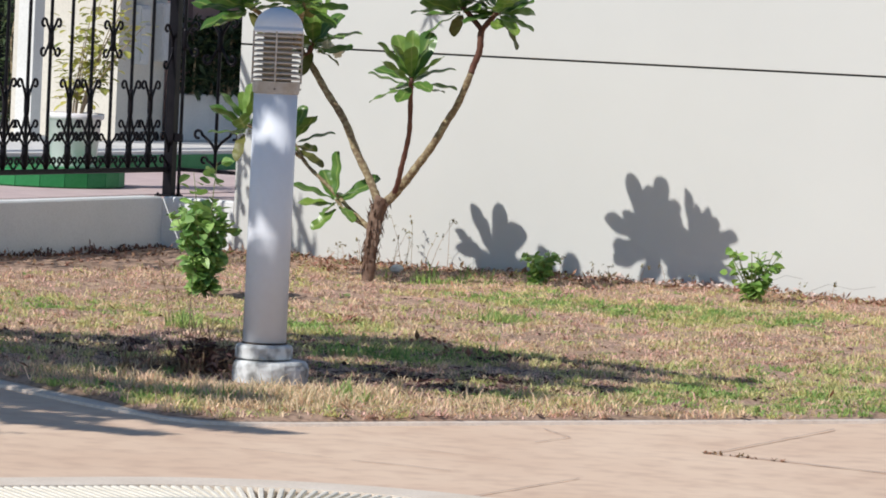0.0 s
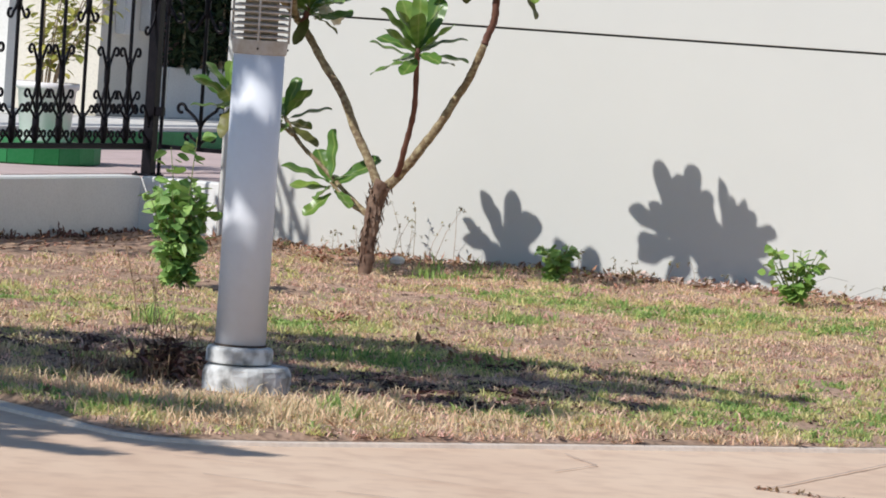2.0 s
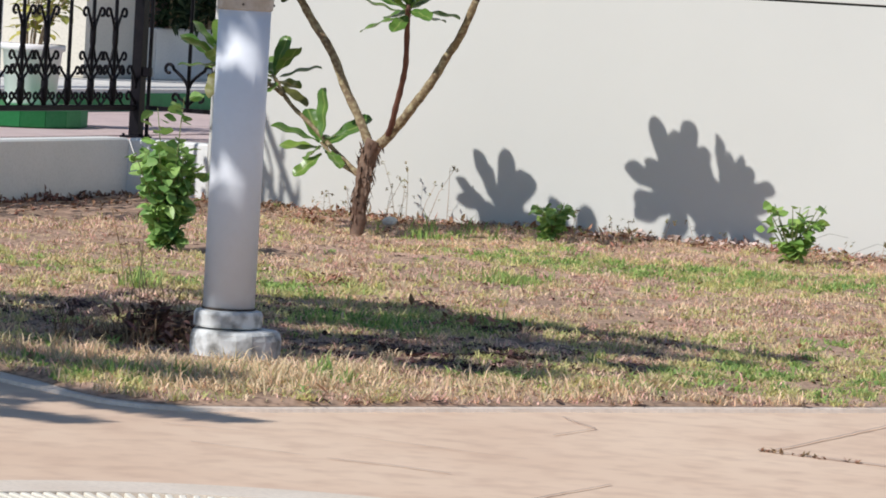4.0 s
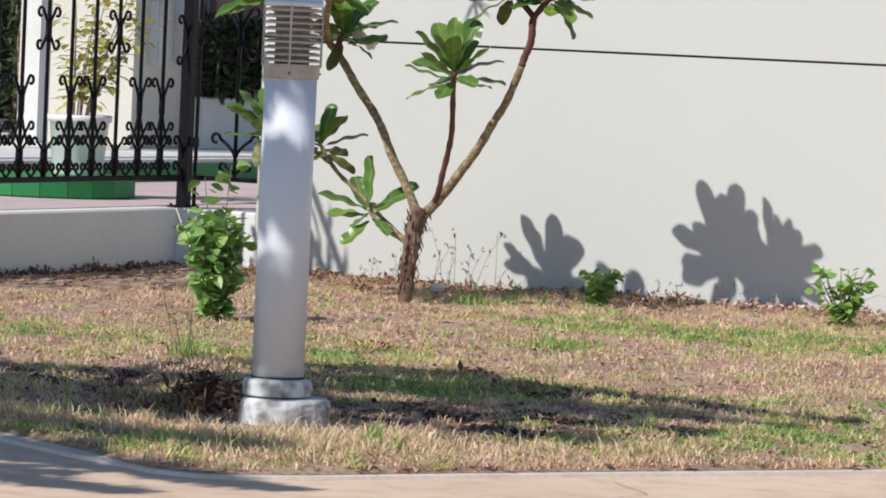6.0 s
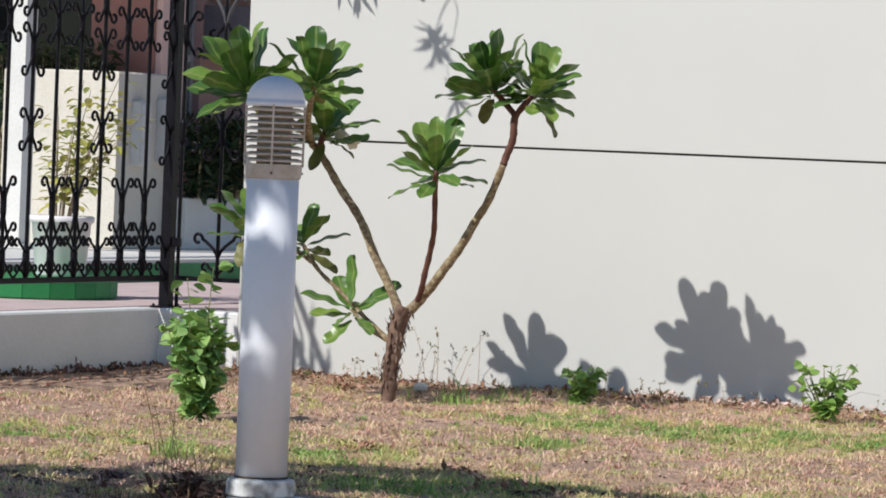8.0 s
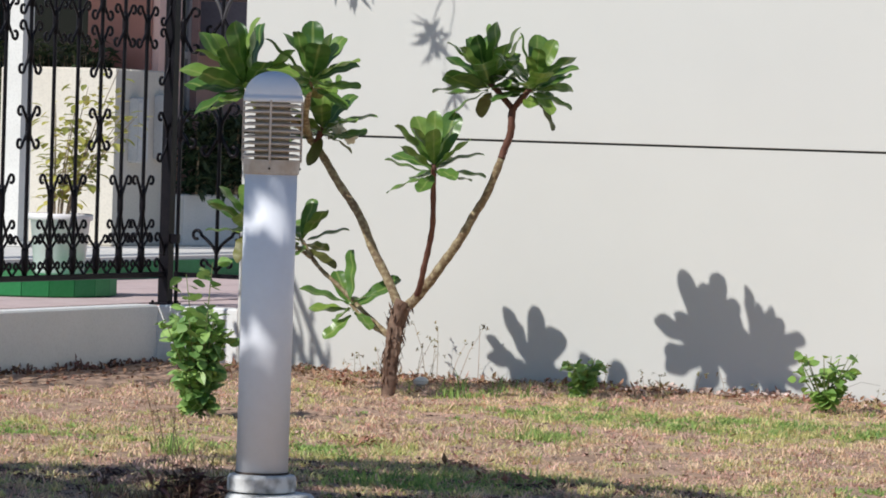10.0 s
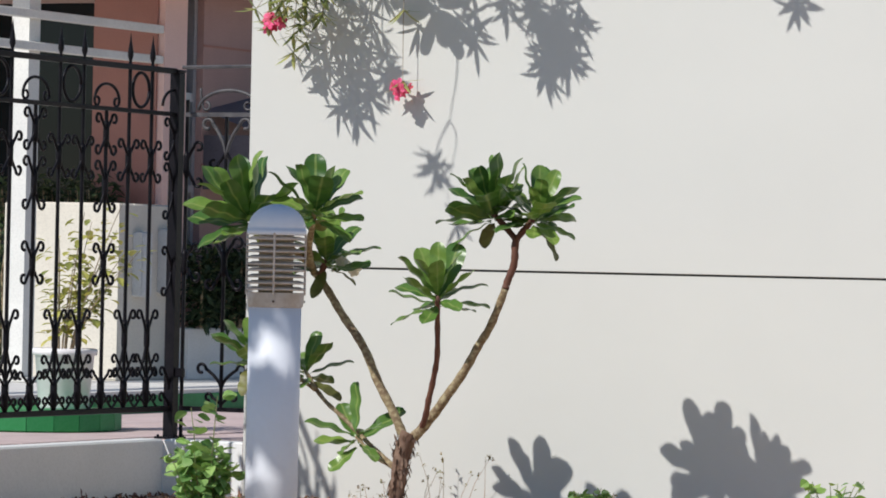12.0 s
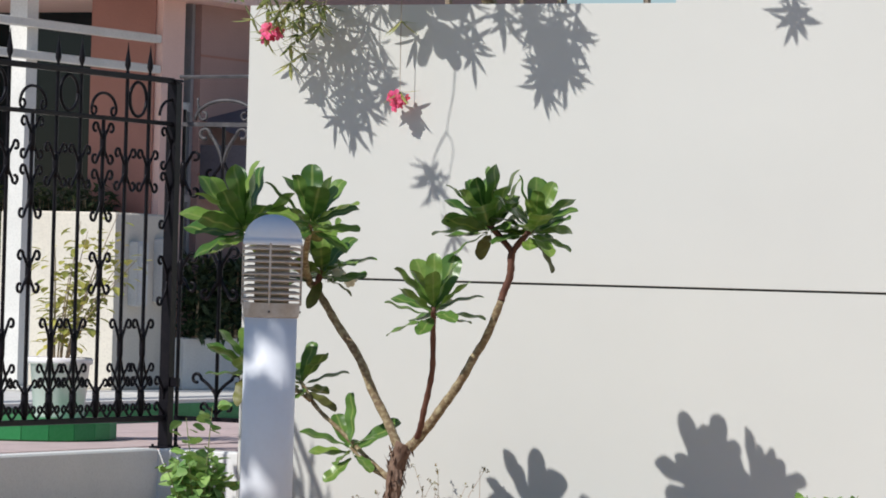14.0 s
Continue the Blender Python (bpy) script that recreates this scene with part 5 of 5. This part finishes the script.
def cover(gx, gy, gz, h, sx, sy, n, size=0.09, sz=0.12):
    """A limb with leaves whose shade falls about (gx, gy, gz), h metres further up the light."""
    c = Vector((gx, gy, gz)) + SU * h
    root = Vector((0.9, -8.9, 2.6))
    part("limb", Shape().tube(bend_line([root, root.lerp(c, 0.5) + Vector((0, 0, 0.25)), c], 0.05), [0.05 - 0.0032 * i for i in range(13)], 7), M_TRUNK, shade, smooth=True)
    for i in range(n):
        p = c + Vector((r.gauss(0, sx), r.gauss(0, sy), r.gauss(0, sz)))
        crown.blade(p, (r.gauss(0, 1), r.gauss(0, 1), r.gauss(-0.1, 0.4)), (r.gauss(0, .5), r.gauss(0, .5), 1), size * r.uniform(0.7, 1.4), size * r.uniform(0.35, 0.6))


for gz, s, n in ((1.14, 0.03, 130), (1.0, 0.05, 170), (0.90, 0.035, 190), (0.84, 0.025, 130), (0.60, 0.028, 110), (0.54, 0.028, 90), (0.28, 0.035, 90), (0.20, 0.05, 55), (0.10, 0.05, 50)):
    cover(3.311, -5.648, gz, 2.3, 0.085, s, n, 0.07, s * 0.6)
def bough(g0, g1, w0, w1, h):
    """A leafy bough whose shade runs over the ground from g0 to g1, narrowing from w0 to w1."""
    a, b = Vector((*g0, 0)) + SU * h, Vector((*g1, 0)) + SU * h
    root = Vector((0.9, -8.9, 2.6))
    part("limb", Shape().tube(bend_line([root, root.lerp(a, 0.6) + Vector((0, 0, 0.15)), a, b], 0.03), [0.045 - 0.0022 * i for i in range(19)], 7), M_TRUNK, shade, smooth=True)
    side = (b - a).cross(Vector((0, 0, 1))).normalized()
    for i in range(int(9000 * (b - a).length * (w0 + w1) / 2)):
        t = r.random()
        w = (w0 + (w1 - w0) * t) * (0.8 + 0.5 * noise.noise((t * 5, w0 * 40, h)))
        p = a.lerp(b, t) + side * r.uniform(-w, w) + Vector((0, 0, r.gauss(0, 0.02)))
        crown.blade(p, (b - a).normalized() + Vector((r.gauss(0, .6), r.gauss(0, .6), r.gauss(0, .3))), (r.gauss(0, .4), r.gauss(0, .4), 1), r.uniform(0.05, 0.1), r.uniform(0.02, 0.04), shape=(0.1, 1, 0.1))


for g0, g1, w0, w1, h in (((2.25, -4.15), (3.0, -3.85), 0.13, 0.10, 2.5), ((2.8, -3.95), (4.35, -4.33), 0.13, 0.015, 2.4), ((2.5, -4.75), (3.55, -4.55), 0.24, 0.15, 2.4), ((2.5, -4.40), (3.5, -4.25), 0.20, 0.14, 2.4), ((3.82, -4.93), (4.2, -4.97), 0.11, 0.05, 2.35), ((3.3, -4.5), (4.3, -4.63), 0.15, 0.02, 2.35),
                          ((3.68, -5.40), (4.15, -5.45), 0.15, 0.04, 2.3), ((1.5, -5.1), (2.75, -4.6), 0.20, 0.14, 2.5), ((1.9, -5.6), (2.95, -5.4), 0.12, 0.09, 2.4), ((2.2, -6.12), (3.7, -6.38), 0.26, 0.06, 2.2),
                          ((2.3, -6.62), (3.95, -6.86), 0.19, 0.012, 2.2), ((2.3, -7.02), (3.75, -7.18), 0.19, 0.015, 2.2), ((2.5, -7.4), (3.45, -7.5), 0.06, 0.015, 2.1), ((2.1, -5.9), (3.0, -5.85), 0.15, 0.10, 2.3),
                          ((2.2, -5.32), (3.15, -5.5), 0.17, 0.12, 2.35), ((2.7, -5.02), (3.34, -5.05), 0.14, 0.10, 2.35), ((2.4, -5.72), (3.2, -5.78), 0.12, 0.09, 2.3),
                          ((1.9, -6.35), (3.35, -6.62), 0.13, 0.06, 2.2), ((2.2, -6.85), (3.45, -7.0), 0.12, 0.02, 2.2), ((1.7, -5.35), (2.6, -5.2), 0.12, 0.08, 2.4)):
    bough(g0, g1, w0, w1, h)
part("crown", crown, M_SHADE_LEAF, shade, "loose crown of small leaves", kind="stuff")


# ---- pool grate and tiles, piece by piece ----
grate = thing("pool_grate", (5.0, -8.2, -0.02), "white slatted overflow grate round the pool", "grate", kind="structure")
slat = Shape().box(-0.0065, 0.0065, -0.118, 0.118, -0.022, 0.0, 0.002).mesh("slat", M_SLAT)
outline = resample(pool_outline((R_GO + R_GI) / 2, 60), 0.03)
total, carry = 0, 0.0
for i in range(len(outline) - 1):
    a, b = outline[i], outline[i + 1]
    if not (3.95 < a.x < 6.4 and a.y > -9.2):
        continue
    d = b - a
    while carry < d.length and total < 295:
        p = a + d.normalized() * carry
        piece("slat", slat, grate, pose(p.x, p.y, -0.001, 0, 0, math.degrees(math.atan2(d.y, d.x))))
        carry += 0.0225
        total += 1
    carry -= d.length
part("rail", ring(Shape(), R_GI + 0.01, -0.03, R_GI + 0.02, -0.026), M_SLAT, grate)
tile = Shape().box(-0.0215, 0.0215, -0.004, 0.004, -0.0215, 0.0215, 0.0015).mesh("tile", M_TILE)
outline = resample(pool_outline(R_IN - 0.002, 60), 0.03)
total, carry = 0, 0.0
for i in range(len(outline) - 1):
    a, b = outline[i], outline[i + 1]
    if not (3.9 < a.x < 6.2 and a.y > -9.5):
        continue
    d = b - a
    while carry < d.length and total < 280:
        p = a + d.normalized() * carry
        for row in range(2):
            piece("tile", tile, pool_shell, pose(p.x, p.y, -0.044 - 0.047 * row, 0, 0, math.degrees(math.atan2(d.y, d.x))))
            total += 1
        carry += 0.047
    carry -= d.length
